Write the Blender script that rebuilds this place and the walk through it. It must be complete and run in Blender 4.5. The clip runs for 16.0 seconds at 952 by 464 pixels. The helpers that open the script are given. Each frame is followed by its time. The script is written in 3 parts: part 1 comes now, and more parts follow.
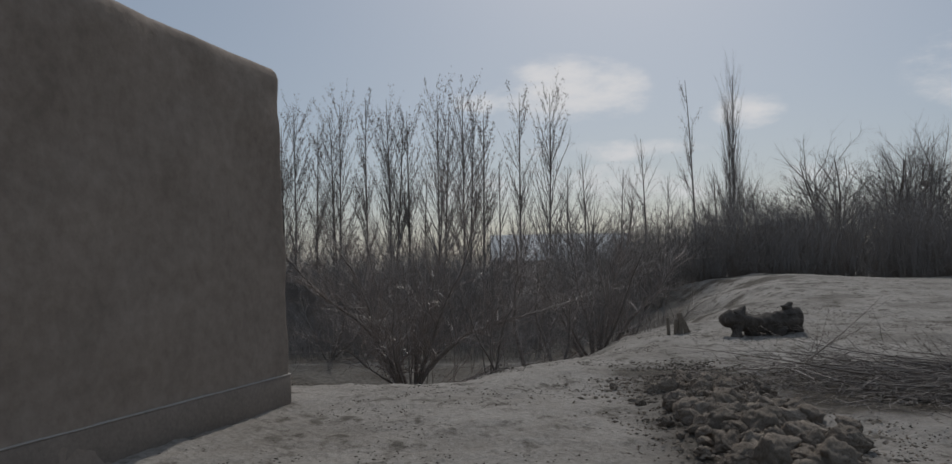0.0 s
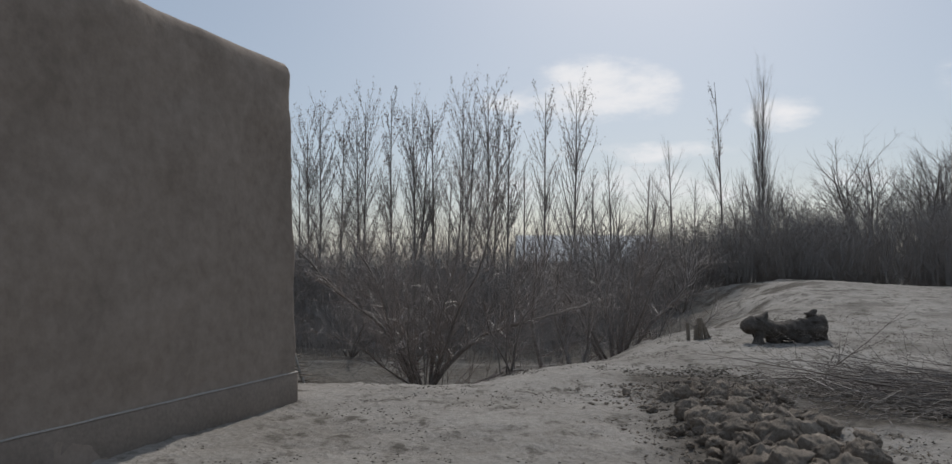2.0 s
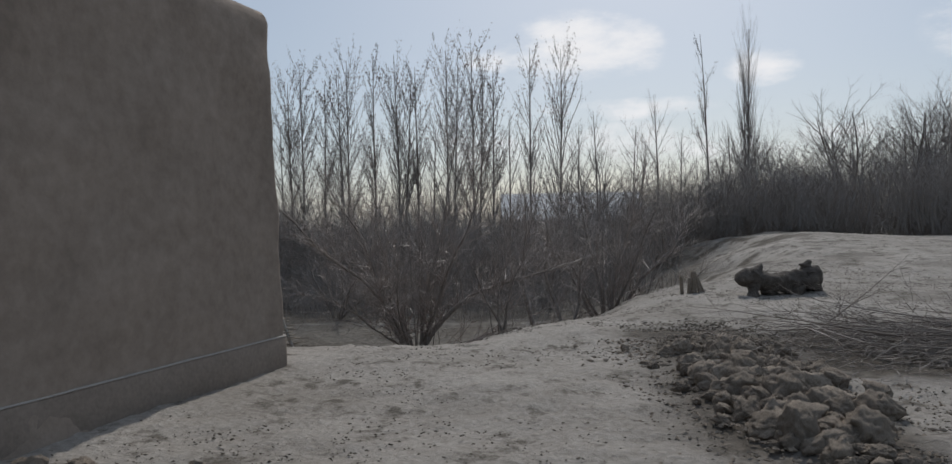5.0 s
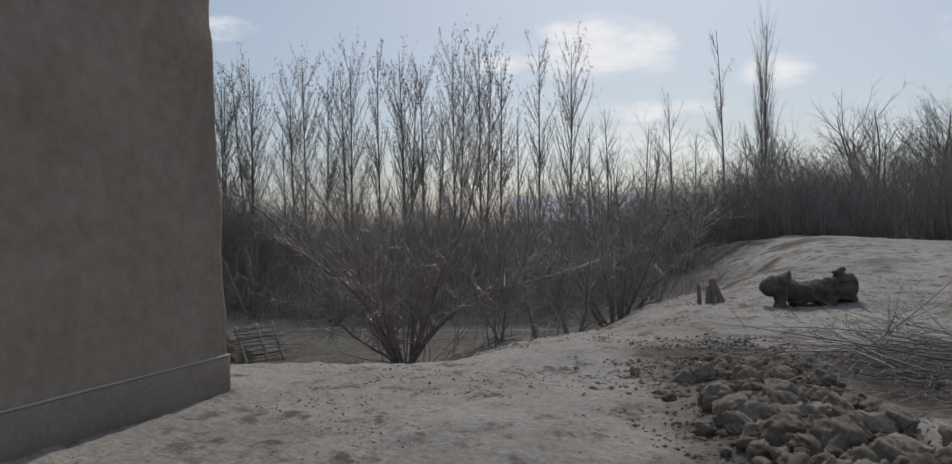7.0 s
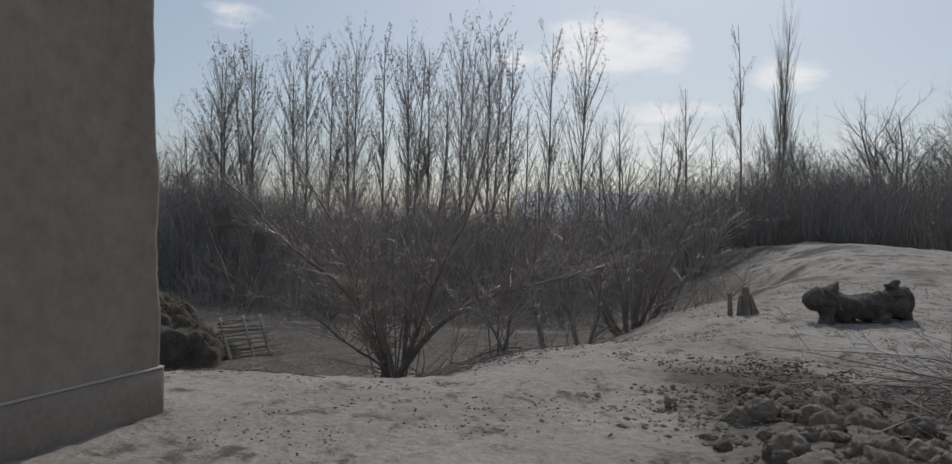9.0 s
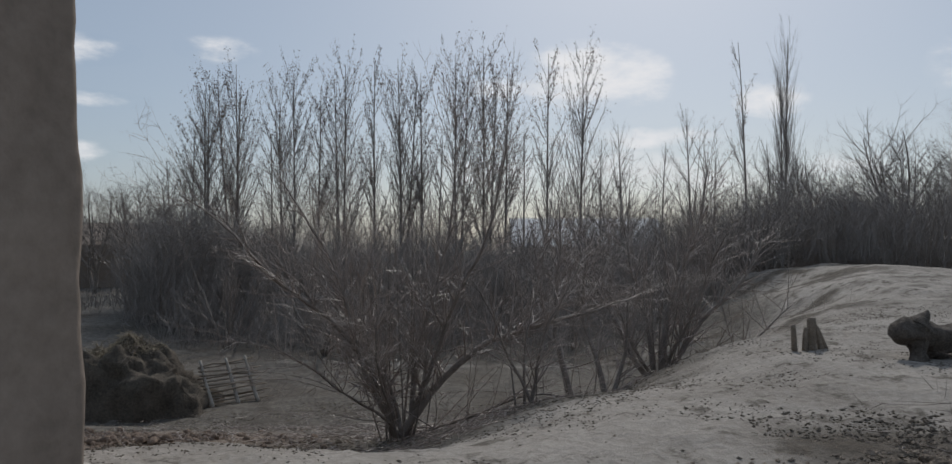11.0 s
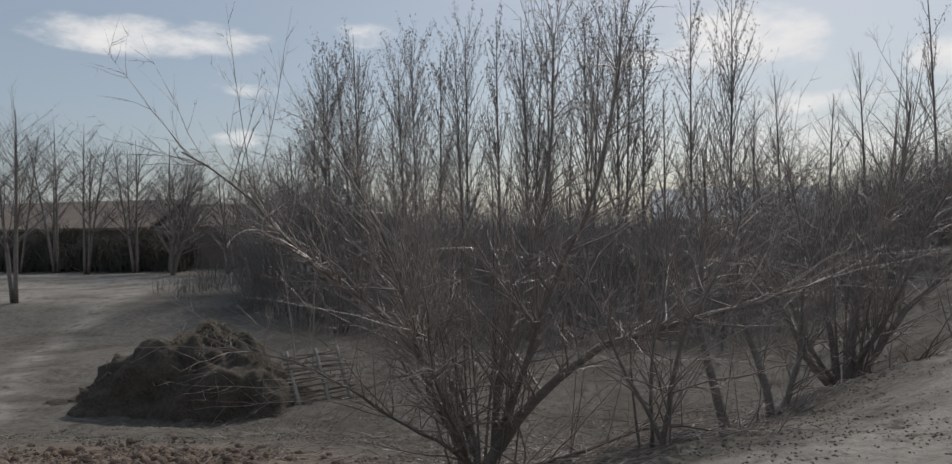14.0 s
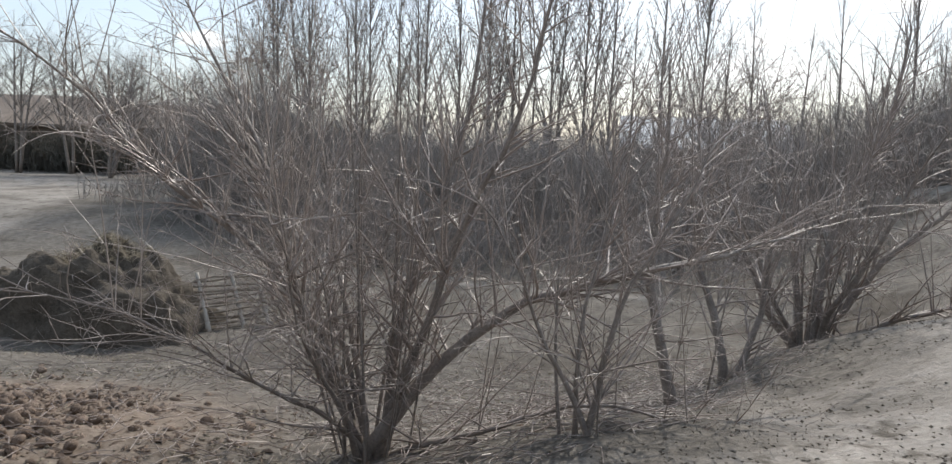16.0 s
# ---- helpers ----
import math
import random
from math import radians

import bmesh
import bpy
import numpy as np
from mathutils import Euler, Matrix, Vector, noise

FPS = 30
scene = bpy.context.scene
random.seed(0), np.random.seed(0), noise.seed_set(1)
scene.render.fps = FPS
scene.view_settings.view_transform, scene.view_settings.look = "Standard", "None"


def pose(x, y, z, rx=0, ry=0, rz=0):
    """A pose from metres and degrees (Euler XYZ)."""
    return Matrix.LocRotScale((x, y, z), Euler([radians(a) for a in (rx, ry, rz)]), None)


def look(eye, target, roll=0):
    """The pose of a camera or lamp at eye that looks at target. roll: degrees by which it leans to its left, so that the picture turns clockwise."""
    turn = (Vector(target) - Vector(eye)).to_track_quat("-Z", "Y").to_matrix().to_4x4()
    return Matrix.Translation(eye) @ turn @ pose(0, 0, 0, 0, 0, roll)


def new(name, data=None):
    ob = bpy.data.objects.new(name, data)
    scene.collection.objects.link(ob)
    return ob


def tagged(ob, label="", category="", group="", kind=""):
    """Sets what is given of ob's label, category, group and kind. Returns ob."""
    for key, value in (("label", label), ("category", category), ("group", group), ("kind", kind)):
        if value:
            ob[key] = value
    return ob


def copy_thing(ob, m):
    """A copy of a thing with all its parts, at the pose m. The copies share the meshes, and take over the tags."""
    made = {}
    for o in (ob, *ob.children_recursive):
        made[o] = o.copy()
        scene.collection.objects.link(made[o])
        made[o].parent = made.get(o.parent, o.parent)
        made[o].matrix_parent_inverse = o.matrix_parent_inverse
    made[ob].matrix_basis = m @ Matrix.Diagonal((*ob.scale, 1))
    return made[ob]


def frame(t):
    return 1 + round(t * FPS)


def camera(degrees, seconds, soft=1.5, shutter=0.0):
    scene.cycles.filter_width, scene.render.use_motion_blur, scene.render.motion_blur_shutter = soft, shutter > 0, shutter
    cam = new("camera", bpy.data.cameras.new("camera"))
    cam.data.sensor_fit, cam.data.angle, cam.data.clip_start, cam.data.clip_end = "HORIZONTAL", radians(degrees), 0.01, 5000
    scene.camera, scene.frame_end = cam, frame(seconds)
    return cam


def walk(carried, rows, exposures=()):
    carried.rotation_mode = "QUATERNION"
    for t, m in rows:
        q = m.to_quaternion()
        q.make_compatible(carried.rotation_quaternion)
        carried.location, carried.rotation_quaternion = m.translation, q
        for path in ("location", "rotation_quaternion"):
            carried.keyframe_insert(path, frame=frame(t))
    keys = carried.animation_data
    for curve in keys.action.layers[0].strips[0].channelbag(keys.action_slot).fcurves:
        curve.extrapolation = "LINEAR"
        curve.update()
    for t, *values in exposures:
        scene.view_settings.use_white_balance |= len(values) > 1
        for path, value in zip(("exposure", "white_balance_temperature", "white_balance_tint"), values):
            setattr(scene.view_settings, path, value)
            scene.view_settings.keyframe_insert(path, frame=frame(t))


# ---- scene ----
cam = camera(64.0, 16.0, soft=1.45)
METRES, EYE, TILT, LEAN, TURN = 9.0, 1.5, 2.6, 1.0, 0.0
ROWS = [
    (0.0, 0.0, 0.0, 0.0, 0.0, 0.0, -0.0),
    (0.5, 0.0062, 0.0097, 0.0006, 5.7, 1.05, 0.28),
    (1.0, 0.0144, 0.0105, -0.0022, 5.23, -0.42, -0.57),
    (1.5, 0.0169, 0.0131, -0.0028, 2.39, -0.31, -1.3),
    (2.0, 0.0171, 0.0153, 0.0001, 2.02, -0.04, -1.0),
    (2.5, 0.011, 0.0186, 0.0002, 1.67, -0.39, -0.84),
    (3.0, 0.0091, 0.0177, -0.0026, 1.52, -1.13, -0.8),
    (3.5, 0.0073, 0.0171, -0.0067, 0.84, -2.99, -0.95),
    (4.0, 0.0048, 0.0166, -0.0042, 0.11, -3.69, -0.25),
    (6.5, 0.0246, 0.1483, -0.0113, 2.25, -1.83, 0.57),
    (7.0, 0.0328, 0.1801, -0.0135, 1.72, -2.91, -0.18),
    (7.5, 0.0373, 0.217, -0.0165, -2.29, -3.36, 0.26),
    (8.0, 0.0401, 0.2519, -0.0188, -0.59, -3.31, 0.49),
    (8.5, 0.0382, 0.2852, -0.0211, 2.21, -3.51, -2.21),
    (11.0, -0.0135, 0.4817, -0.0346, 1.34, -1.1, -1.04),
    (11.5, -0.0059, 0.5218, -0.0328, -2.75, -2.97, -1.16),
    (12.0, -0.0027, 0.5707, -0.0386, -9.64, -2.9, -2.48),
    (12.5, 0.0048, 0.6211, -0.0432, -7.73, -2.97, -2.3),
    (13.0, 0.0047, 0.67, -0.0456, -5.65, -2.02, -2.42),
    (13.5, 0.0051, 0.7208, -0.0494, 6.23, 0.46, 0.88),
    (14.0, 0.0151, 0.7821, -0.0551, 11.89, -2.94, 0.43),
    (14.5, 0.0253, 0.8254, -0.058, 8.82, -7.66, 1.64),
    (15.0, 0.0335, 0.8721, -0.0619, 12.8, -7.82, -4.84),
    (15.5, 0.0306, 0.9165, -0.0648, 13.43, -7.41, -3.56),
    (16.0, 0.0343, 0.9434, -0.0598, 9.66, -9.03, -2.73),
]
EXPOSURES = [(t, stops, 6280 if t < 13.4 else 6470, 10) for t, stops in ((0.0, -0.6), (0.5, -0.4), (1.0, -0.1), (1.5, -0.15), (2.0, -0.22), (2.5, -0.38), (3.0, -0.1), (3.5, 0.05), (4.0, -0.15), (8.0, -0.21), (11.0, -0.3), (12.5, -0.36), (13.0, -0.3), (14.0, -0.25), (14.5, 0.24), (15.0, 0.82), (16.0, 0.82))]
walk(cam, [(t, pose(0, 0, EYE, TILT, LEAN, TURN) @ pose(METRES * x, METRES * y, METRES * z, 90 + pitch, roll, yaw)) for t, x, y, z, yaw, pitch, roll in ROWS], EXPOSURES)

# ---- light ----
SUN_AZ, SUN_EL = 12.0, 42.0
world = bpy.data.worlds.new("sky")
scene.world = world
world.use_nodes = True
WN, WL = world.node_tree.nodes, world.node_tree.links
WN.clear()


def wnode(kind, **props):
    n = WN.new(kind)
    for key, value in props.items():
        setattr(n, key, value)
    return n


def wmath(op, a, b=None):
    n = wnode("ShaderNodeMath", operation=op)
    for i, v in enumerate((a, b)):
        if v is None:
            continue
        if isinstance(v, (int, float)):
            n.inputs[i].default_value = v
        else:
            WL.new(v, n.inputs[i])
    return n.outputs[0]


sky = wnode("ShaderNodeTexSky", sky_type="NISHITA", sun_disc=False)
sky.sun_elevation, sky.sun_rotation = radians(SUN_EL), radians(SUN_AZ)
sky.air_density, sky.dust_density, sky.ozone_density = 1.0, 1.6, 1.0
coord = wnode("ShaderNodeTexCoord")
split = wnode("ShaderNodeSeparateXYZ")
WL.new(coord.outputs["Generated"], split.inputs[0])
azimuth = wmath("ARCTAN2", split.outputs[0], split.outputs[1])
height = wmath("ARCSINE", split.outputs[2])
puff = wnode("ShaderNodeTexNoise", noise_dimensions="3D")
puff.inputs["Scale"].default_value, puff.inputs["Detail"].default_value = 11.0, 8.0
puff.inputs["Roughness"].default_value = 0.62
stretch = wnode("ShaderNodeMapping")
stretch.inputs["Scale"].default_value = (1.0, 1.0, 2.4)
WL.new(coord.outputs["Generated"], stretch.inputs[0])
WL.new(stretch.outputs[0], puff.inputs["Vector"])
# clouds: azimuth, height, half width, half height in degrees, density
CLOUDS = [(7.0, 12.6, 6.2, 2.9, 1.0), (1.2, 12.2, 3.4, 1.0, 0.75), (11.0, 8.4, 7.0, 0.9, 0.7), (20.0, 10.9, 2.7, 1.5, 0.95),
          (10.0, 6.0, 18.0, 1.6, 0.55), (-20.0, 14.2, 3.0, 1.0, 0.4), (-35.0, 13.4, 9.0, 1.4, 0.85), (-29.0, 6.6, 2.2, 0.9, 0.8),
          (38.0, 12.0, 8.0, 3.4, 1.0), (-28.0, 10.2, 3.4, 0.6, 0.6), (-60.0, 18.0, 14.0, 3.0, 0.6), (75.0, 20.0, 14.0, 4.0, 0.7)]
cover = None
for az, el, wa, wh, dense in CLOUDS:
    da = wmath("DIVIDE", wmath("SUBTRACT", azimuth, radians(az)), radians(wa))
    dh = wmath("DIVIDE", wmath("SUBTRACT", height, radians(el)), radians(wh))
    r2 = wmath("ADD", wmath("MULTIPLY", da, da), wmath("MULTIPLY", dh, dh))
    one = wmath("MULTIPLY", wmath("MAXIMUM", wmath("SUBTRACT", 1.25, r2), 0.0), dense)
    cover = one if cover is None else wmath("MAXIMUM", cover, one)
ragged = wmath("ADD", cover, wmath("MULTIPLY", wmath("SUBTRACT", puff.outputs["Fac"], 0.55), 3.6))
ragged = wmath("MULTIPLY", ragged, wmath("MINIMUM", wmath("MULTIPLY", cover, 4.0), 1.0))
edge = wnode("ShaderNodeMapRange", interpolation_type="SMOOTHSTEP")
edge.inputs["From Min"].default_value, edge.inputs["From Max"].default_value = -0.1, 1.45
WL.new(ragged, edge.inputs["Value"])
clouded = wnode("ShaderNodeMix", data_type="RGBA")
clouded.inputs["B"].default_value = (11.4, 11.2, 11.1, 1)
WL.new(wmath("MULTIPLY", edge.outputs[0], 1.0), clouded.inputs["Factor"])
hazy = wnode("ShaderNodeMix", data_type="RGBA")
hazy.inputs["Factor"].default_value = 0.42
hazy.inputs["B"].default_value = (5.6, 6.6, 7.6, 1)
WL.new(sky.outputs[0], hazy.inputs["A"])
WL.new(hazy.outputs["Result"], clouded.inputs["A"])
back = wnode("ShaderNodeBackground")
back.inputs["Strength"].default_value = 0.085
WL.new(clouded.outputs["Result"], back.inputs["Color"])
WL.new(back.outputs[0], wnode("ShaderNodeOutputWorld").inputs[0])

sun = new("sun", bpy.data.lights.new("sun", "SUN"))
sun.data.energy, sun.data.angle, sun.data.color = 2.2, radians(0.6), (1.0, 0.95, 0.87)
az, el = radians(SUN_AZ), radians(SUN_EL)
sun.matrix_world = look((40 * math.sin(az) * math.cos(el), 40 * math.cos(az) * math.cos(el), 40 * math.sin(el)), (0, 0, 0))


# ---- materials ----
def material(name, dark, light, scale=3.0, rough=0.9, bump=0.3, fine=40.0, vary=0.0, depth=0.02, third=None, third_scale=1.0, third_at=(0.52, 0.68), sheen=0.2):
    """Two colours mixed by a large and a fine noise, an optional patchy third colour, and a fine relief."""
    m = bpy.data.materials.new(name)
    m.use_nodes = True
    N, L = m.node_tree.nodes, m.node_tree.links
    bsdf = N["Principled BSDF"]
    bsdf.inputs["Roughness"].default_value = rough
    bsdf.inputs["Specular IOR Level"].default_value = sheen
    tc = N.new("ShaderNodeTexCoord")
    big, small = N.new("ShaderNodeTexNoise"), N.new("ShaderNodeTexNoise")
    for n, s, d in ((big, scale, 6.0), (small, fine, 8.0)):
        n.inputs["Scale"].default_value, n.inputs["Detail"].default_value, n.inputs["Roughness"].default_value = s, d, 0.62
        L.new(tc.outputs["Object"], n.inputs["Vector"])
    both = N.new("ShaderNodeMix")
    both.inputs["Factor"].default_value = 0.5
    L.new(big.outputs["Fac"], both.inputs["A"])
    L.new(small.outputs["Fac"], both.inputs["B"])
    ramp = N.new("ShaderNodeValToRGB")
    ramp.color_ramp.elements[0].position, ramp.color_ramp.elements[1].position = 0.36, 0.64
    ramp.color_ramp.elements[0].color, ramp.color_ramp.elements[1].color = (*dark, 1), (*light, 1)
    L.new(both.outputs["Result"], ramp.inputs["Fac"])
    colour = ramp.outputs["Color"]
    if third:
        patch = N.new("ShaderNodeTexNoise")
        patch.inputs["Scale"].default_value, patch.inputs["Detail"].default_value = third_scale, 9.0
        patch.inputs["Roughness"].default_value = 0.7
        L.new(tc.outputs["Object"], patch.inputs["Vector"])
        pick = N.new("ShaderNodeMapRange")
        pick.inputs["From Min"].default_value, pick.inputs["From Max"].default_value = third_at
        L.new(patch.outputs["Fac"], pick.inputs["Value"])
        mix = N.new("ShaderNodeMix")
        mix.data_type = "RGBA"
        mix.inputs["B"].default_value = (*third, 1)
        L.new(pick.outputs[0], mix.inputs["Factor"])
        L.new(colour, mix.inputs["A"])
        colour = mix.outputs["Result"]
    if vary:
        info, hsv, rng = N.new("ShaderNodeObjectInfo"), N.new("ShaderNodeHueSaturation"), N.new("ShaderNodeMapRange")
        rng.inputs["To Min"].default_value, rng.inputs["To Max"].default_value = 1 - vary, 1 + vary
        L.new(info.outputs["Random"], rng.inputs["Value"])
        L.new(rng.outputs[0], hsv.inputs["Value"])
        L.new(colour, hsv.inputs["Color"])
        colour = hsv.outputs["Color"]
    L.new(colour, bsdf.inputs["Base Color"])
    if bump:
        b = N.new("ShaderNodeBump")
        b.inputs["Strength"].default_value, b.inputs["Distance"].default_value = bump, depth
        L.new(both.outputs["Result"], b.inputs["Height"])
        L.new(b.outputs[0], bsdf.inputs["Normal"])
    return m


SAND = material("pale_sandy_earth", (0.22, 0.197, 0.17), (0.39, 0.357, 0.32), 0.7, 0.95, 1.0, 16, depth=0.05, third=(0.12, 0.104, 0.086), third_scale=3.2, third_at=(0.53, 0.63))
LAYERS = [((0.075, 0.066, 0.056), (0.19, 0.17, 0.145)), ((0.05, 0.042, 0.033), (0.12, 0.1, 0.08)), ((0.17, 0.13, 0.1), (0.27, 0.215, 0.17))]


def layer_ground(m):
    """Leaf litter, dark soil and reddish earth over the sand, by the ground's cover attribute."""
    N, L = m.node_tree.nodes, m.node_tree.links
    bsdf = N["Principled BSDF"]
    colour = bsdf.inputs["Base Color"].links[0].from_socket
    cover = N.new("ShaderNodeAttribute")
    cover.attribute_name = "cover"
    parts = N.new("ShaderNodeSeparateColor")
    L.new(cover.outputs["Color"], parts.inputs[0])
    tc, grit = N.new("ShaderNodeTexCoord"), N.new("ShaderNodeTexNoise")
    grit.inputs["Scale"].default_value, grit.inputs["Detail"].default_value, grit.inputs["Roughness"].default_value = 7.0, 10.0, 0.75
    L.new(tc.outputs["Object"], grit.inputs["Vector"])
    for i, (dark, light) in enumerate(LAYERS):
        ramp, mix = N.new("ShaderNodeValToRGB"), N.new("ShaderNodeMix")
        ramp.color_ramp.elements[0].position, ramp.color_ramp.elements[1].position = 0.38, 0.62
        ramp.color_ramp.elements[0].color, ramp.color_ramp.elements[1].color = (*dark, 1), (*light, 1)
        L.new(grit.outputs["Fac"], ramp.inputs["Fac"])
        mix.data_type = "RGBA"
        L.new(parts.outputs[i], mix.inputs["Factor"])
        L.new(colour, mix.inputs["A"])
        L.new(ramp.outputs["Color"], mix.inputs["B"])
        colour = mix.outputs["Result"]
    L.new(colour, bsdf.inputs["Base Color"])


layer_ground(SAND)
ADOBE = material("adobe_plaster", (0.23, 0.185, 0.15), (0.35, 0.285, 0.235), 1.3, 0.95, 0.7, 9, depth=0.035)
PLINTH = material("cement_plinth", (0.2, 0.163, 0.134), (0.29, 0.24, 0.2), 2.2, 0.95, 0.5, 30, depth=0.015)
# paler than the plinth: the ledge's lit line is put into its colour
LEDGE = material("pale_lit_ledge_tone", (0.34, 0.31, 0.28), (0.46, 0.42, 0.38), 4, 0.95, 0.3, 40)
CLOD = material("dry_clod", (0.175, 0.142, 0.112), (0.35, 0.292, 0.235), 6, 0.97, 0.8, 45, vary=0.25)
REDCLOD = material("reddish_clod", (0.17, 0.125, 0.095), (0.31, 0.24, 0.19), 6, 0.97, 0.8, 45, vary=0.25)
SOIL = material("dark_soil", (0.08, 0.067, 0.054), (0.17, 0.145, 0.118), 2.5, 0.97, 0.9, 25, depth=0.05)
BARK = material("grey_brown_bark", (0.13, 0.105, 0.09), (0.3, 0.255, 0.22), 9, 0.55, 0.7, 60, sheen=0.5)
TWIG = material("brown_twigs", (0.22, 0.175, 0.15), (0.38, 0.315, 0.275), 5, 0.42, 0.2, 60, sheen=0.6)
PALE_TWIG = material("pale_shoots", (0.13, 0.105, 0.09), (0.25, 0.21, 0.18), 5, 0.6, 0.2, 60)
# lifted grey on the distant twigs stands in for haze in the air
FARTWIG = material("far_hazed_twigs", (0.215, 0.19, 0.172), (0.35, 0.315, 0.293), 1.0, 0.9, 0.0, 10)
EVERGREEN = material("dark_hedge_twigs", (0.1, 0.095, 0.08), (0.18, 0.165, 0.14), 2, 0.9, 0.0, 10)
BUD = material("poplar_buds", (0.17, 0.135, 0.115), (0.28, 0.225, 0.19), 5, 0.8, 0.0, 20)
LOGM = material("weathered_log", (0.05, 0.042, 0.036), (0.15, 0.127, 0.108), 7, 0.9, 1.0, 50, depth=0.03)
POST = material("split_wood", (0.15, 0.12, 0.09), (0.3, 0.25, 0.2), 8, 0.85, 0.6, 60)
STRAW = material("dry_weed", (0.2, 0.17, 0.125), (0.36, 0.31, 0.235), 5, 0.9, 0.2, 40)
HOUSE = material("clay_house_wall", (0.3, 0.25, 0.21), (0.42, 0.36, 0.31), 1.2, 0.95, 0.3, 20)
ROOF = material("sheet_roof", (0.5, 0.5, 0.5), (0.64, 0.63, 0.62), 1.2, 0.7, 0.1, 20)
VOID = material("dark_opening", (0.02, 0.02, 0.02), (0.05, 0.045, 0.04), 2, 0.9, 0.0, 10)


# ---- mesh helpers ----
def mesh_of(name, verts, faces, mat, smooth=True):
    me = bpy.data.meshes.new(name)
    me.from_pydata([tuple(v) for v in verts], [], faces)
    me.materials.append(mat)
    if smooth:
        me.polygons.foreach_set("use_smooth", [True] * len(me.polygons))
    me.update()
    return me


def part(name, me, parent, label=""):
    ob = new(name, me)
    ob.parent = parent
    return tagged(ob, label)


def thing(name, m, label, category, group="", kind=""):
    ob = new(name)
    ob.matrix_basis = m
    return tagged(ob, label, category, group, kind)


def tube(acc, pts, radii, sides=5, cap=True):
    """A tapering tube along pts, added to acc = (verts, faces)."""
    V, F = acc
    base, n = len(V), len(pts)
    for i, p in enumerate(pts):
        d = (pts[min(i + 1, n - 1)] - pts[max(i - 1, 0)])
        d = d.normalized() if d.length > 1e-9 else Vector((0, 0, 1))
        a = d.orthogonal().normalized() if i == 0 else (a - d * a.dot(d)).normalized()
        b = d.cross(a)
        for k in range(sides):
            w = 2 * math.pi * k / sides
            V.append(p + (a * math.cos(w) + b * math.sin(w)) * radii[i])
    for i in range(n - 1):
        for k in range(sides):
            k2 = (k + 1) % sides
            F.append((base + i * sides + k, base + i * sides + k2, base + (i + 1) * sides + k2, base + (i + 1) * sides + k))
    if cap:
        F.append(tuple(base + k for k in reversed(range(sides))))
        F.append(tuple(base + (n - 1) * sides + k for k in range(sides)))


def rough_tube(pts, radii, sides, bump, seed, steps=5):
    """A knobbly tube for logs and posts: returns (verts, faces)."""
    fine, rad = [], []
    for i in range(len(pts) - 1):
        for j in range(steps):
            f = j / steps
            fine.append(pts[i].lerp(pts[i + 1], f))
            rad.append(radii[i] * (1 - f) + radii[i + 1] * f)
    fine.append(pts[-1])
    rad.append(radii[-1])
    acc = ([], [])
    tube(acc, fine, rad, sides)
    for i, v in enumerate(acc[0]):
        q = fine[min(i // sides, len(fine) - 1)]
        out = v - q
        g = noise.fractal(v * 4 + Vector((seed, 0, 0)), 0.8, 2.0, 3)
        h = noise.noise(Vector((v.x * 3, v.y * 16, v.z * 16)) + Vector((seed, 3, 0)))
        acc[0][i] = q + out * (1 + bump * g + bump * 0.5 * h + bump * 0.35 * noise.noise(v * 13 + Vector((seed, 0, 8))))
    return acc


def jit(R, s):
    return Vector((R.uniform(-s, s), R.uniform(-s, s), R.uniform(-s, s)))


def grow(accs, R, p, d, length, r, level, spec):
    """A branch and its side branches. accs: (limbs, twigs); spec: per level (segments, wobble, up, children, angle, child length, child radius)."""
    segs, wob, up, kids, ang, cl, cr = spec[level][:7]
    pts, radii = [p.copy()], [r]
    step = length / segs
    for i in range(segs):
        d = (d + jit(R, wob) + Vector((0, 0, up))).normalized()
        pts.append(pts[-1] + d * step)
        radii.append(r * (1 - 0.86 * (i + 1) / segs))
    tube(accs[0 if level == 0 else 1] if level < 2 else accs[-1], pts, radii, 6 if r > 0.03 else (4 if r > 0.012 else 3), cap=r > 0.02)
    if level + 1 >= len(spec):
        return
    n = kids if isinstance(kids, int) else R.randint(*kids)
    for _ in range(n):
        f = R.uniform(*spec[level][7]) if len(spec[level]) > 7 else R.uniform(0.2, 0.97)
        i = min(int(f * segs), segs - 1)
        q = pts[i].lerp(pts[i + 1], f * segs - i)
        axis = (pts[i + 1] - pts[i]).normalized()
        side = axis.orthogonal().normalized()
        side.rotate(Matrix.Rotation(R.uniform(0, 2 * math.pi), 3, axis))
        a = radians(R.uniform(*ang))
        grow(accs, R, q, axis * math.cos(a) + side * math.sin(a), length * R.uniform(*cl) * (1.15 - (spec[level][8] if len(spec[level]) > 8 else 0.6) * f), max(radii[i] * cr, 0.0025), level + 1, spec)


# ---- ground ----
EDGE = np.array([(-40, 6.5), (-8, 8.7), (-3, 9.5), (-0.4, 10.0), (0.7, 11.2), (1.8, 13.2), (3.2, 15.6), (5.0, 18.5), (6.6, 22), (8.0, 27), (8.0, 34), (4, 48), (0, 80)], float)


def sm(a, b, t):
    t = np.clip((t - a) / (b - a), 0, 1)
    return t * t * (3 - 2 * t)


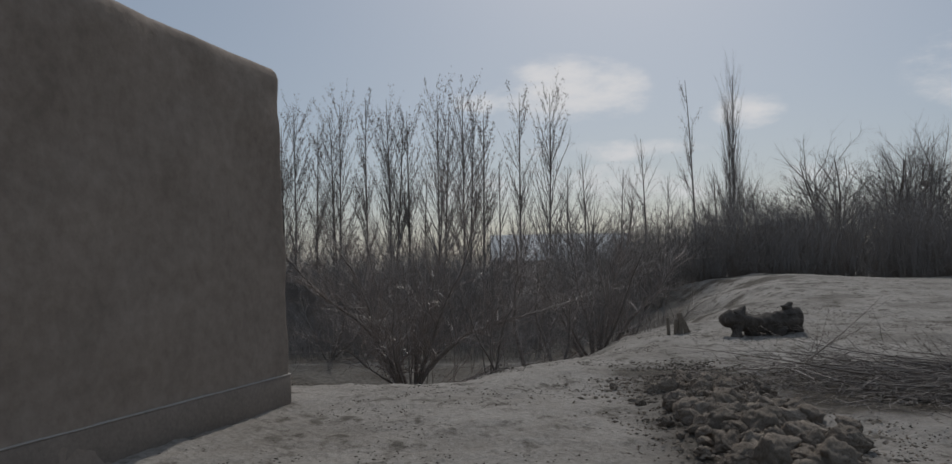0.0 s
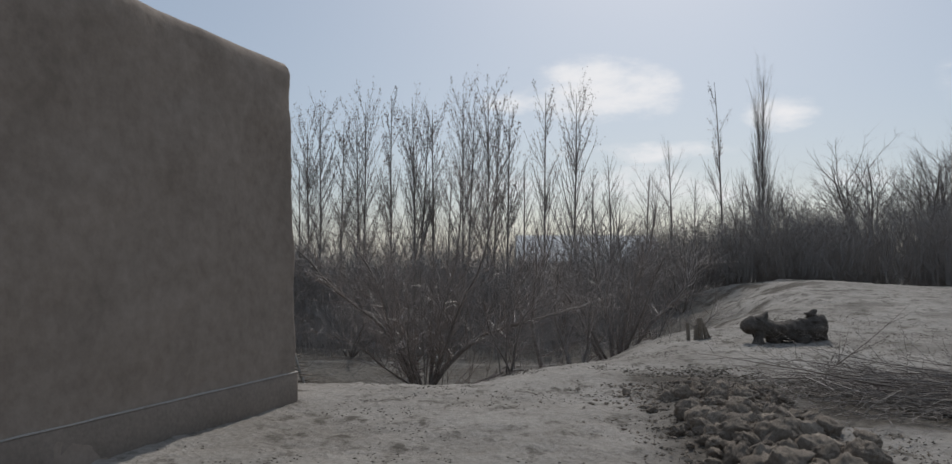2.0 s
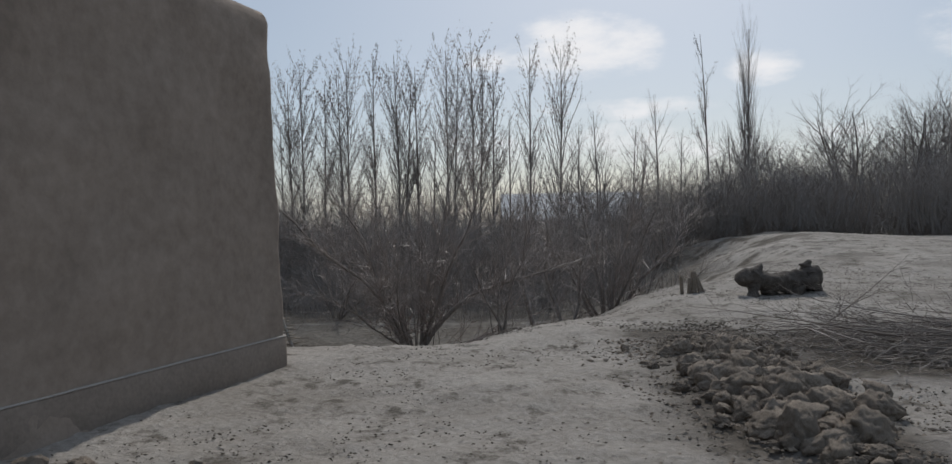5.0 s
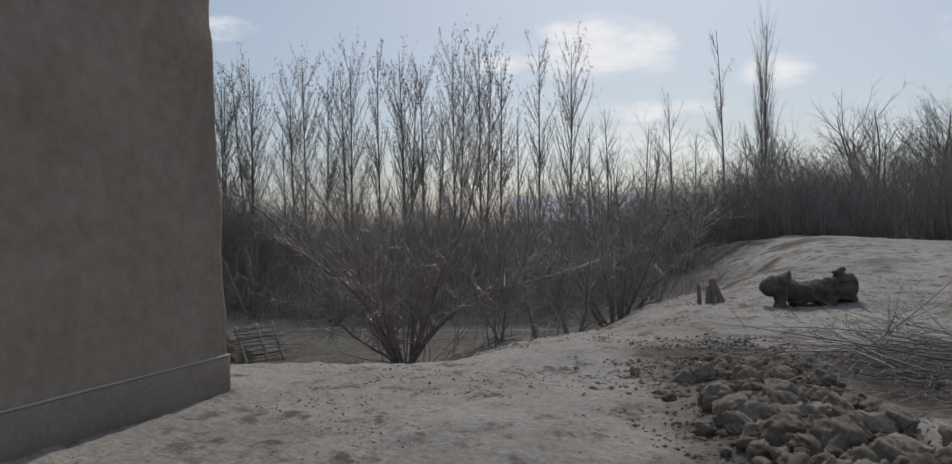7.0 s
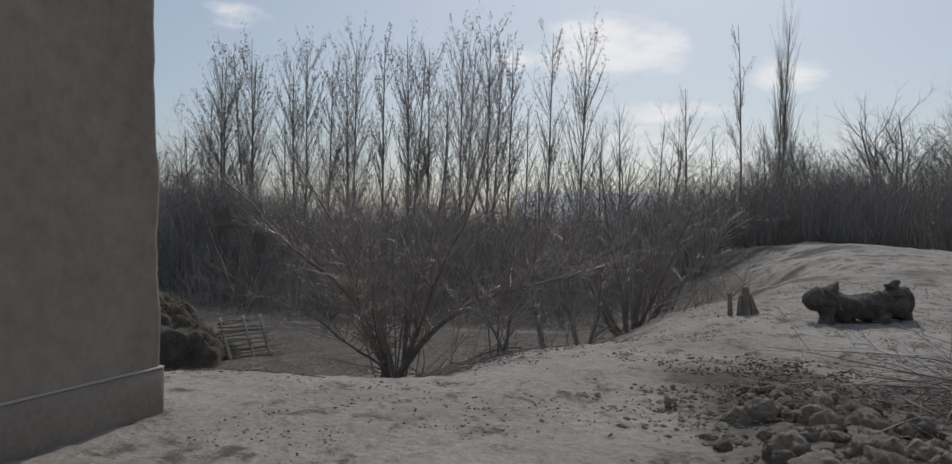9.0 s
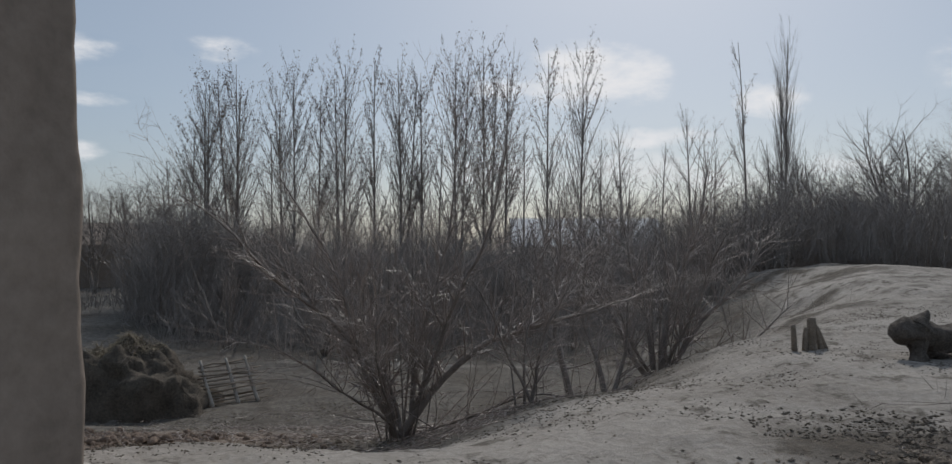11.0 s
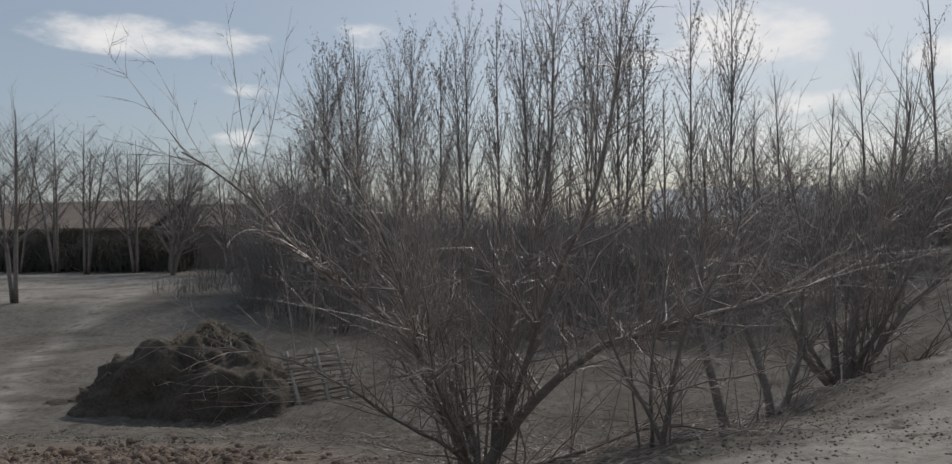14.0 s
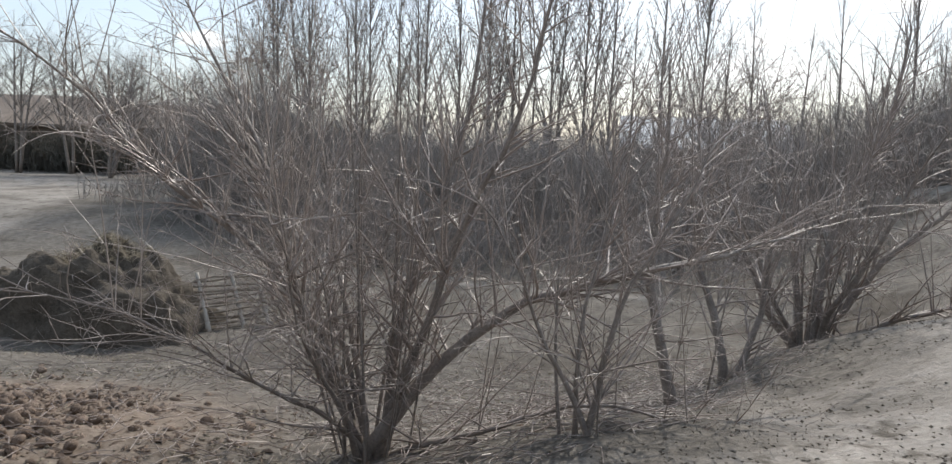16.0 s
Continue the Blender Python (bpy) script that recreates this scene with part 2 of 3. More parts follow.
def edge_distance(x, y):
    """Metres from the brow of the bank; positive on the upper ground."""
    best = np.full(np.shape(x), 1e9)
    sign = np.ones(np.shape(x))
    for (x0, y0), (x1, y1) in zip(EDGE[:-1], EDGE[1:]):
        ux, uy = x1 - x0, y1 - y0
        f = np.clip(((x - x0) * ux + (y - y0) * uy) / (ux * ux + uy * uy), 0, 1)
        d = np.hypot(x - x0 - f * ux, y - y0 - f * uy)
        s = np.where(ux * (y - y0) - uy * (x - x0) <= 0, 1.0, -1.0)
        near = d < best
        best, sign = np.where(near, d, best), np.where(near, s, sign)
    return best * sign


def ground_z(x, y):
    x, y = np.asarray(x, float), np.asarray(y, float)
    upper = 0.022 * np.clip(y, -5, 9.5) + 0.08 * sm(-1.2, -3.0, x) * (1 - sm(5.5, 8, y)) + 0.86 * sm(11, 29, y + 0.2 * (x - 5)) * sm(2, 9, x) * (1 - 0.5 * sm(7, 17, x)) + 0.13 * sm(9, 12, y) * sm(1.5, 4, x)
    upper = upper * (1 - sm(30, 46, y)) - 1.3 * sm(30, 46, y)
    lower = np.interp(y, [8, 13.5, 18, 24, 40, 120], [-0.7, -0.9, -1.75, -1.6, -1.4, -1.2])
    lower = lower + 0.7 * sm(24, 30, y) * sm(-9, -13, x) * (1 - sm(60, 90, y))
    d = edge_distance(x, y)
    far = np.clip(y - 14, 0, 14)
    k = np.clip((d + 0.3 * np.sin(x * 1.7 + 0.6 * y) * sm(-6, 0, d) + 3.6 + 0.2 * far) / (5.2 + 0.35 * far), 0, 1)
    heap = 0.09 * np.exp(-((x - np.interp(y, [4.5, 5.6, 7.2, 8.7], [2.05, 2.0, 2.2, 2.3])) / 0.45) ** 2) * sm(4, 5.2, y) * (1 - sm(8.2, 9.2, y))
    return lower + (upper - lower) * k * k * (3 - 2 * k) + heap


def gz(x, y):
    return float(ground_z(x, y))


def ticks(lo, hi, step, out_lo, out_hi):
    inner = list(np.arange(lo, hi + 1e-6, step))
    s, v = step, lo
    left = []
    while v > out_lo:
        s *= 1.075
        v -= s
        left.append(v)
    s, v = step, inner[-1]
    right = []
    while v < out_hi:
        s *= 1.075
        v += s
        right.append(v)
    return np.array(left[::-1] + inner + right)


def build_ground():
    xs, ys = ticks(-8, 8, 0.09, -900, 900), ticks(2, 26, 0.09, -500, 1500)
    X, Y = np.meshgrid(xs, ys)
    Z = ground_z(X, Y)
    flat = np.stack([X.ravel(), Y.ravel()], 1)
    add = np.zeros(len(flat))
    for i, (x, y) in enumerate(flat):
        if -12 < x < 20 and -2 < y < 40:
            v = Vector((x, y, 0))
            add[i] = 0.05 * noise.noise(v * 0.8) + 0.022 * noise.noise(v * 2.7) + 0.03 * max(noise.noise(v * 5.5) - 0.2, -0.35) + 0.016 * noise.noise(v * 10) + 0.012 * noise.noise(v * 17)
        elif abs(x) < 80 and y < 90:
            add[i] = 0.12 * noise.noise(Vector((x, y, 0)) * 0.3)
    Z = Z + add.reshape(Z.shape)
    nx, ny = len(xs), len(ys)
    verts = np.stack([X.ravel(), Y.ravel(), Z.ravel()], 1).tolist()
    faces = [(j * nx + i, j * nx + i + 1, (j + 1) * nx + i + 1, (j + 1) * nx + i) for j in range(ny - 1) for i in range(nx - 1)]
    me = mesh_of("ground", verts, faces, SAND)
    d = edge_distance(X, Y).ravel()
    x, y = X.ravel(), Y.ravel()
    rag = np.array([noise.fractal(Vector((a, b, 5)) * 0.9, 0.8, 2.0, 4) if abs(a) < 60 and -5 < b < 90 else 0 for a, b in zip(x, y)])
    track = np.exp(-((x - np.interp(y, [17, 19.9, 22.6, 25.6, 28, 31], [-9.8, -12.2, -14.2, -15.7, -16.4, -17.5]) + 0.25 * rag) / 0.42) ** 2) * sm(16, 19, y) * (1 - sm(29, 31, y))
    yard = sm(28, 29.5, y + 0.6 * rag) * sm(0.4, -1.2, x + 15.6 + 0.38 * (y - 28.5) + 0.5 * rag) * (1 - sm(46, 50, y))
    lane = 0.8 * np.exp(-((y - 24.3 + 0.1 * (x - 0.5) + 0.1 * rag) / 0.2) ** 2) * sm(-8, -6, x) * (1 - sm(3.5, 5.0, x))
    litter = sm(0.2, -1.3, d + 0.9 * rag - 0.25 * sm(11, 14, y)) * (1 - 0.2 * sm(-7, -11, x)) * (1 - np.clip(track + yard + lane, 0, 1))
    pile = np.exp(-(((x - 4.4) / 1.6) ** 2 + ((y - 7.9) / 1.35) ** 2) ** 2)
    heap = np.exp(-((x - np.interp(y, [4.5, 5.6, 7.2, 8.7], [2.05, 2.0, 2.2, 2.3])) / 0.7) ** 4) * sm(3.6, 5.0, y) * (1 - sm(9.0, 10, y))
    soil = np.clip(np.maximum(1.25 * pile, 0.95 * heap) * (1.0 + 0.6 * rag) + 0.6 * sm(0.0, 0.5, rag) * sm(15, 19, y) * sm(4.5, 1.0, d) + 0.35 * sm(0.1, 0.5, rag) * sm(2.0, 3.0, x) * sm(4, 6, y), 0, 1)
    red = np.exp(-(((x + 4.6) / 2.2) ** 2 + ((y - 13.9) / 1.7) ** 2) ** 2)
    tint = me.color_attributes.new("cover", "FLOAT_COLOR", "POINT")
    tint.data.foreach_set("color", np.stack([litter, soil, red, np.ones_like(x)], 1).astype(np.float32).ravel())
    tagged(new("ground", me), "pale dry sandy ground dropping into a hollow", "ground", kind="structure")


build_ground()

# ---- adobe house beside the path ----
ALONG = Vector((0.3007, 0.9537))
OUT = Vector((0.9537, -0.3007))
CORNER = Vector((-1.85, 7.62))


def ring(profile, centre_pts, wobble=0.0):
    """A closed band: profile (outward, z) swept round a closed plan line of (point, outward normal)."""
    V, F = [], []
    m, n = len(profile), len(centre_pts)
    for p, q in centre_pts:
        for o, z in profile:
            w = wobble * (noise.fractal(Vector((p.x * 1.3, p.y * 1.3, z * 1.1)), 0.75, 2.0, 5)) if o > -0.2 else 0
            e = p + q * o + q.normalized() * w
            V.append((e.x, e.y, z + (0.2 * w if z > 1 else 0)))
    for i in range(n):
        j = (i + 1) % n
        for k in range(m):
            k2 = (k + 1) % m
            F.append((i * m + k, j * m + k, j * m + k2, i * m + k2))
    return V, F


def house_plan(length, depth, radius=0.05):
    """Plan line of the house, counter-clockwise, with rounded corners."""
    a, b = -ALONG, -OUT
    corners = [CORNER, CORNER + b * depth, CORNER + b * depth + a * length, CORNER + a * length]
    normals = [ALONG, -OUT, -ALONG, OUT]
    out = []
    for i in range(4):
        c, c2 = corners[i], corners[(i + 1) % 4]
        q0, q = normals[i - 1], normals[i]
        for s in range(5):
            w = s / 5 * math.pi / 2
            dirn = q0 * math.cos(w) + q * math.sin(w)
            out.append((c - (q0 + q) * radius + dirn * radius, q0 + q))
        t = (c2 - c).normalized()
        span = (c2 - c).length - 0.28
        steps = int(span / 0.12)
        for s in range(steps + 1):
            out.append((c + t * (0.14 + span * s / steps), q))
    return out


def build_house():
    house = thing("adobe_house", pose(0, 0, 0), "flat-roofed brown adobe house with smooth mud plaster", "house")
    plan = house_plan(13.0, 6.0)
    top, base = WALL_TOP, -0.3
    batter = lambda z: -0.022 * (z - 0.2)
    outer = [(batter(z), z) for z in np.linspace(base, top - 0.1, 34)]
    outer += [(batter(top) - 0.015, top - 0.04), (batter(top) - 0.05, top), (batter(top) - 0.3, top + 0.01), (-0.45, top - 0.1), (-0.45, base)]
    V, F = ring(outer, plan, 0.036)
    part("outer_wall", mesh_of("outer_wall", V, F, ADOBE), house, "brown mud plaster wall with trowel marks")
    V, F = ring([(0.014, base), (0.012, 0.45), (0.006, 0.464), (-0.06, 0.468), (-0.06, base)], plan, 0.012)
    part("plinth", mesh_of("plinth", V, F, PLINTH), house, "grey cement plinth along the wall foot")
    V, F = ring([(0.012, 0.466), (0.014, 0.47), (0.002, 0.476), (-0.05, 0.476), (-0.05, 0.466)], plan, 0.012)
    part("ledge", mesh_of("ledge", V, F, LEDGE), house, "thin ledge on the plinth, coloured pale as if lit")
    c = [CORNER - OUT * a - ALONG * b for a, b in ((0.4, 0.4), (5.6, 0.4), (5.6, 12.6), (0.4, 12.6))]
    z0, z1 = top - 0.35, top - 0.18
    V = [(p.x, p.y, z) for z in (z0, z1) for p in c]
    F = [(3, 2, 1, 0), (4, 5, 6, 7), (0, 1, 5, 4), (1, 2, 6, 5), (2, 3, 7, 6), (3, 0, 4, 7)]
    part("roof", mesh_of("roof", V, F, ADOBE, False), house, "flat mud roof behind the parapet")


WALL_TOP = 3.5
build_house()


# ---- trees ----
def spread(kinds, rows):
    """Stand one tree for each (kind, matrix) in rows; each kind's first row takes the tree itself."""
    own = {}
    for k, m in rows:
        if k in own:
            copy_thing(kinds[k], m)
        else:
            own[k] = m
    for k, m in own.items():
        kinds[k].matrix_basis = m


def stretch_to(height, *accs):
    """Bring a tree to its full height."""
    k = height / max(v.z for V, F in accs for v in V)
    for V, F in accs:
        for v in V:
            v.z *= k


def poplar(seed, height=11.0, leaders=1, branches=46, buds=900, steep=(18, 34), reach=0.36, low=0.2):
    """A narrow poplar: a straight trunk, steep branches that curve up to the crown, fine shoots and swollen buds."""
    R = random.Random(seed)
    tree = thing("poplar_tree", pose(0, 0, 0), "slender bare poplar with upright branches and swollen buds", "tree", "poplars behind the hollow")
    trunk, crown, tips = ([], []), ([], []), ([], [])
    spec = [(10, 0.014, 0.012, branches, steep, (reach * 0.75, reach * 1.15), 0.45, (low, 0.93), 0.7),
            (7, 0.05, 0.05, (7, 11), (14, 34), (0.22, 0.42), 0.6, (0.15, 0.95)), (3, 0.07, 0.06, 0, (0, 0), (0, 0), 0.5)]
    for k in range(leaders):
        a, lean = R.uniform(0, 6.3), 0.0 if k == 0 else R.uniform(0.05, 0.09)
        foot = Vector((0.12 * k * math.cos(a), 0.12 * k * math.sin(a), 0))
        grow((trunk, crown), R, foot, Vector((lean * math.cos(a), lean * math.sin(a), 1)), height * (1 if k == 0 else R.uniform(0.82, 0.96)), 0.075, 0, spec)
    stretch_to(height + 0.2, trunk, crown)
    part("trunk", mesh_of("trunk", *trunk, BARK), tree)
    part("crown", mesh_of("crown", *crown, FARTWIG), tree, "fine upright grey-brown twigs")
    V = crown[0]
    while buds > 0:
        p = V[R.randrange(len(V))]
        if p.z < height * R.uniform(0.3, 0.62):
            continue
        buds -= 1
        q, s = p + jit(R, 0.05), R.uniform(0.016, 0.028)
        i = len(tips[0])
        tips[0].extend([q + Vector((s, 0, 0)), q + Vector((-s * 0.5, s * 0.8, 0)), q + Vector((-s * 0.5, -s * 0.8, 0)), q + Vector((0, 0, s * 1.5)), q - Vector((0, 0, s * 1.5))])
        tips[1].extend([(i, i + 1, i + 3), (i + 1, i + 2, i + 3), (i + 2, i, i + 3), (i + 1, i, i + 4), (i + 2, i + 1, i + 4), (i, i + 2, i + 4)])
    if tips[0]:
        tagged(part("bud_mass", mesh_of("bud_mass", *tips, BUD), tree, "brown catkins and buds"), kind="stuff")
    return tree


def placed(x, y, turn, s=1.0, sink=0.15, sz=None):
    return pose(x, y, gz(x, y) - sink, 0, 0, turn) @ Matrix.Diagonal((s, s, sz or s, 1))


def build_poplars():
    kinds = [poplar(11), poplar(12, leaders=2, branches=36, buds=1300), poplar(13, branches=36, reach=0.28, buds=700), poplar(14, leaders=3, branches=32, buds=1500)]
    # x, y, height of the top, kind
    spots = [(-13.6, 38, 7.3, 0), (-12.7, 37.7, 9.3, 1), (-11.5, 38, 10.3, 3), (-9.55, 38.2, 9.4, 0), (-8.85, 37.6, 9.85, 0), (-8.0, 38.4, 8.85, 2), (-6.75, 38, 10.5, 1), (-5.42, 38.3, 9.95, 2),
             (-4.2, 37.8, 10.6, 3), (-3.3, 38.4, 9.4, 2), (-1.78, 38, 10.85, 1), (-0.55, 38.2, 10.95, 1), (0.4, 37.6, 9.2, 2), (2.25, 38, 10.2, 2), (3.7, 38, 10.9, 0)]
    spread(kinds, [(k, placed(x, y, 47 * i, 1.0, 0.15, (top - gz(x, y) + 0.7) / 11.2)) for i, (x, y, top, k) in enumerate(spots)])
    thin = poplar(21, branches=12, reach=0.26, buds=170, low=0.4, steep=(20, 34))
    tagged(thin, "thin sparse young poplar with bare branches")
    x, y = 11.0, 38
    thin.matrix_basis = placed(x, y, 0, 1.0, 0.15, (11.0 - gz(x, y)) / 11.2)
    tall = poplar(22, leaders=2, branches=46, buds=0, steep=(10, 17), reach=0.36, low=0.24)
    tagged(tall, "tall narrow columnar poplar, bare")
    x, y = 15.05, 44
    tall.matrix_basis = placed(x, y, 0, 1.05, 0.15, (14.7 - gz(x, y)) / 11.4)
    bare = poplar(23, branches=26, buds=0, steep=(16, 30), reach=0.3, low=0.12)
    tagged(bare, "slim bare young tree among the scrub")
    spots = [(8.5, 38, 8.3), (5.6, 38.4, 7.6), (9.9, 39, 6.4), (7.2, 37.5, 6.6), (4.7, 39, 7.0), (12.4, 39, 6.8), (13.4, 38.2, 6.2), (1.3, 39, 7.4), (-2.6, 39.4, 7.2), (-7.4, 39.5, 7.0), (-10.4, 39.4, 7.4), (-14.8, 38.6, 6.0)]
    spread([bare], [(0, placed(x, y, 71 * i, 0.95, 0.15, (top - gz(x, y)) / 11.2)) for i, (x, y, top) in enumerate(spots)])


build_poplars()


def bush(name, seed, x, y, limbs, height, reach, label, group="", r=0.035, shoots=(9, 13), sub=(4, 7), sag=0.05, upright=3):
    """A many-stemmed shrub: spreading limbs and upright shoots as parts, finer twigs in a crown."""
    R = random.Random(seed)
    ob = thing(name, pose(x, y, gz(x, y) - 0.06), label, "bush", group)
    crown = ([], [])
    spec = [(11, 0.2, sag, shoots, (30, 70), (0.28, 0.6), 0.42, (0.12, 0.97)), (7, 0.19, 0.1, sub, (25, 60), (0.25, 0.5), 0.55), (4, 0.18, 0.03, 0, (0, 0), (0, 0), 0.5)]
    thin = [(9, 0.06, 0.05, shoots, (20, 45), (0.22, 0.42), 0.45, (0.2, 0.97)), (5, 0.12, 0.06, sub, (25, 55), (0.25, 0.5), 0.55), (3, 0.18, 0.03, 0, (0, 0), (0, 0), 0.5)]
    for i in range(limbs + upright):
        acc = ([], [])
        a = 2.4 * i + R.uniform(-0.4, 0.4)
        low = i < limbs
        t = reach * R.uniform(0.35, 1.0) if low else R.uniform(0.0, 0.22)
        d = Vector((math.cos(a) * t, math.sin(a) * t, 1)).normalized()
        off = Vector((math.cos(a), math.sin(a), 0)) * R.uniform(0.03, 0.24)
        grow((acc, crown), R, off, d, height * (R.uniform(0.75, 1.05) * (1 + 0.12 * t) if low else R.uniform(0.7, 1.05)), r * (R.uniform(0.6, 1.1) if low else R.uniform(0.35, 0.7)), 0, spec if low else thin)
        part("limb" if low else "shoot", mesh_of("limb", *acc, BARK), ob)
    part("crown", mesh_of("crown", *crown, TWIG), ob, "tangle of bare brown twigs")
    return ob


def coppice(name, seed, x, y, limbs, stems, label, stem_height=2.6, twig=1.0, fine=(5, 8)):
    """An old shrub. limbs: (azimuth, lean at the foot, lean at the tip, length, radius) in degrees and metres; straight shoots rise from foot and limbs, thin twigs arch outwards."""
    R = random.Random(seed)
    ob = thing(name, pose(x, y, gz(x, y) - 0.08), label, "bush")
    crown = ([], [])
    arch = [(7, 0.15, -0.02, fine, (25, 65), (0.22, 0.5), 0.6, (0.15, 0.97)), (4, 0.16, 0.0, (0, 2), (25, 60), (0.3, 0.6), 0.6), (3, 0.15, 0.0, 0, (0, 0), (0, 0), 0.5)]
    rise = [(9, 0.045, 0.05, (6, 9), (18, 45), (0.16, 0.36), 0.5, (0.2, 0.97)), (4, 0.1, 0.04, (0, 2), (25, 55), (0.3, 0.5), 0.6), (3, 0.15, 0.02, 0, (0, 0), (0, 0), 0.5)]
    for az, lean0, lean1, length, r in limbs:
        acc, pts, radii, n = ([], []), [Vector((R.uniform(-0.1, 0.1), R.uniform(-0.1, 0.1), 0))], [r * 1.15], 16
        sway = R.uniform(0, 6.3)
        for i in range(n):
            f = (i + 1) / n
            a = radians(az + 14 * math.sin(sway + 5 * f) + R.uniform(-9, 9))
            t = radians(lean0 + (lean1 - lean0) * f + 9 * math.sin(sway + 9 * f) + R.uniform(-6, 6))
            pts.append(pts[-1] + Vector((math.sin(t) * math.cos(a), math.sin(t) * math.sin(a), math.cos(t))) * length / n)
            radii.append(r * (1 - 0.85 * f ** 0.8))
        tube(acc, pts, radii, 8)
        part("limb", mesh_of("limb", *acc, BARK), ob)
        for _ in range(int(13 * length * twig)):
            f = R.uniform(0.12, 1.0)
            i = min(int(f * n), n - 1)
            q, along = pts[i].lerp(pts[i + 1], f * n - i), (pts[i + 1] - pts[i]).normalized()
            out = (along * R.uniform(0.2, 1.0) + Vector((R.uniform(-1, 1), R.uniform(-1, 1), R.uniform(-0.25, 0.75)))).normalized()
            grow((crown, crown), R, q, out, R.uniform(0.4, 1.5), max(0.005, min(0.013, radii[i] * 0.45)), 0, arch)
        for _ in range(int(2.2 * length * twig)):
            f = R.uniform(0.3, 0.95)
            i = min(int(f * n), n - 1)
            grow((crown, crown), R, pts[i], (Vector((0, 0, 1)) + jit(R, 0.3)).normalized(), stem_height * R.uniform(0.35, 0.75), max(0.006, radii[i] * 0.4), 0, rise)
    for i in range(stems):
        acc = ([], [])
        a, t = 2.4 * i + R.uniform(-0.4, 0.4), R.uniform(0.0, 0.42)
        foot = Vector((math.cos(a), math.sin(a), 0)) * R.uniform(0.03, 0.3)
        grow((acc, crown), R, foot, Vector((math.cos(a) * t, math.sin(a) * t, 1)).normalized(), stem_height * R.uniform(0.6, 1.35), R.uniform(0.009, 0.019), 0, rise)
        part("shoot", mesh_of("shoot", *acc, BARK), ob)
    part("crown", mesh_of("crown", *crown, TWIG), ob, "tangle of bare brown twigs")
    return ob


coppice("large_shrub", 31, -1.2, 13.5, [(20, 38, 88, 3.9, 0.06), (190, 22, 60, 4.0, 0.044), (170, 14, 34, 3.8, 0.044), (60, 20, 8, 4.2, 0.042), (-20, 34, 14, 4.0, 0.04), (215, 40, 74, 2.6, 0.024),
                                   (120, 24, 30, 3.4, 0.03), (265, 30, 46, 2.3, 0.022), (345, 52, 96, 2.6, 0.026), (150, 34, 58, 3.4, 0.028)],
        14, "large many-stemmed leafless shrub at the foot of the bank", 2.9, 1.1)
coppice("spreading_shrub", 32, 2.8, 17.9, [(15, 46, 34, 3.4, 0.075), (40, 16, 24, 4.2, 0.085), (175, 44, 12, 3.2, 0.06), (-60, 20, 32, 3.2, 0.05), (100, 18, 30, 3.8, 0.06), (0, 60, 58, 2.8, 0.05), (200, 30, 44, 3.0, 0.04)],
        12, "spreading leafless shrub growing on the bank", 3.0, 0.9)
coppice("sapling", 33, 0.3, 12.75, [(190, 14, 36, 1.7, 0.022), (0, 10, 30, 1.9, 0.026), (60, 4, 16, 2.0, 0.018)], 2, "thin forked bare sapling in the hollow", 1.6, 0.8)
coppice("sapling", 34, 1.0, 15.0, [(160, 12, -6, 3.0, 0.06)], 1, "crooked bare sapling in the hollow", 2.2, 1.0)
coppice("sapling", 35, 1.6, 16.2, [(150, 16, 0, 2.9, 0.055), (20, 22, 4, 2.6, 0.045)], 1, "crooked twin-stemmed bare sapling in the hollow", 2.2, 0.9)
for i, (x, y, h) in enumerate([(-5.0, 26.2, 3.6), (-1.5, 26.8, 3.6), (4.9, 24.5, 3.8), (-2.6, 28.5, 4.0), (2.2, 27.5, 4.0), (7.0, 29.5, 4.0), (-8.2, 27.5, 3.8), (10, 33, 4.6), (-11, 30, 4.0), (0.4, 30, 4.4)]):
    bush("shrub", 40 + i, x, y, 6, h, 0.8, "leafless grey-brown shrub in the hollow", "shrubs in the hollow", r=0.032, shoots=(8, 11), sub=(3, 6), upright=6)


def thicket(name, seed, count, place, height, label, twigs=26, r=0.012, mat=None):
    """A dense mass of leafless stems."""
    R = random.Random(seed)
    acc = ([], [])
    for _ in range(count):
        x, y = place(R)
        z, h = gz(x, y) - 0.1, height(R, x, y)
        for k in range(twigs):
            a, upright = R.uniform(0, 6.283), k % 5 == 0
            t = R.uniform(0.02, 0.5) if upright else R.uniform(0.4, 2.2)
            d = Vector((math.cos(a) * t, math.sin(a) * t, 1)).normalized()
            lift = R.uniform(0, h * 0.3) if upright else h * R.uniform(0.05, 0.8)
            p = Vector((x, y, z)) + Vector((R.uniform(-0.6, 0.6), R.uniform(-0.6, 0.6), lift))
            L = h * (R.uniform(0.35, 0.68) if upright else R.uniform(0.1, 0.32))
            q = p + d * L * 0.5
            e = q + (d + jit(R, 0.5)).normalized() * L * 0.5
            rr = r * (R.uniform(0.8, 1.4) if upright else R.uniform(0.4, 0.8))
            tube(acc, [p, q, e], [rr, rr * 0.8, rr * 0.3], 3, cap=False)
    tagged(new(name, mesh_of(name, *acc, mat or FARTWIG, False)), label, "bushes", kind="stuff")


def in_hollow(x0, x1, y0, y1):
    def pick(R):
        while True:
            x, y = R.uniform(x0, x1), R.uniform(y0, y1)
            if float(edge_distance(x, y)) < -2.2 and not (x < -6.5 and y < 27) and not (x < -10.5 and y < 29) and not (-8.5 < x < -3.5 and y < 20.5):
                return x, y
    return pick


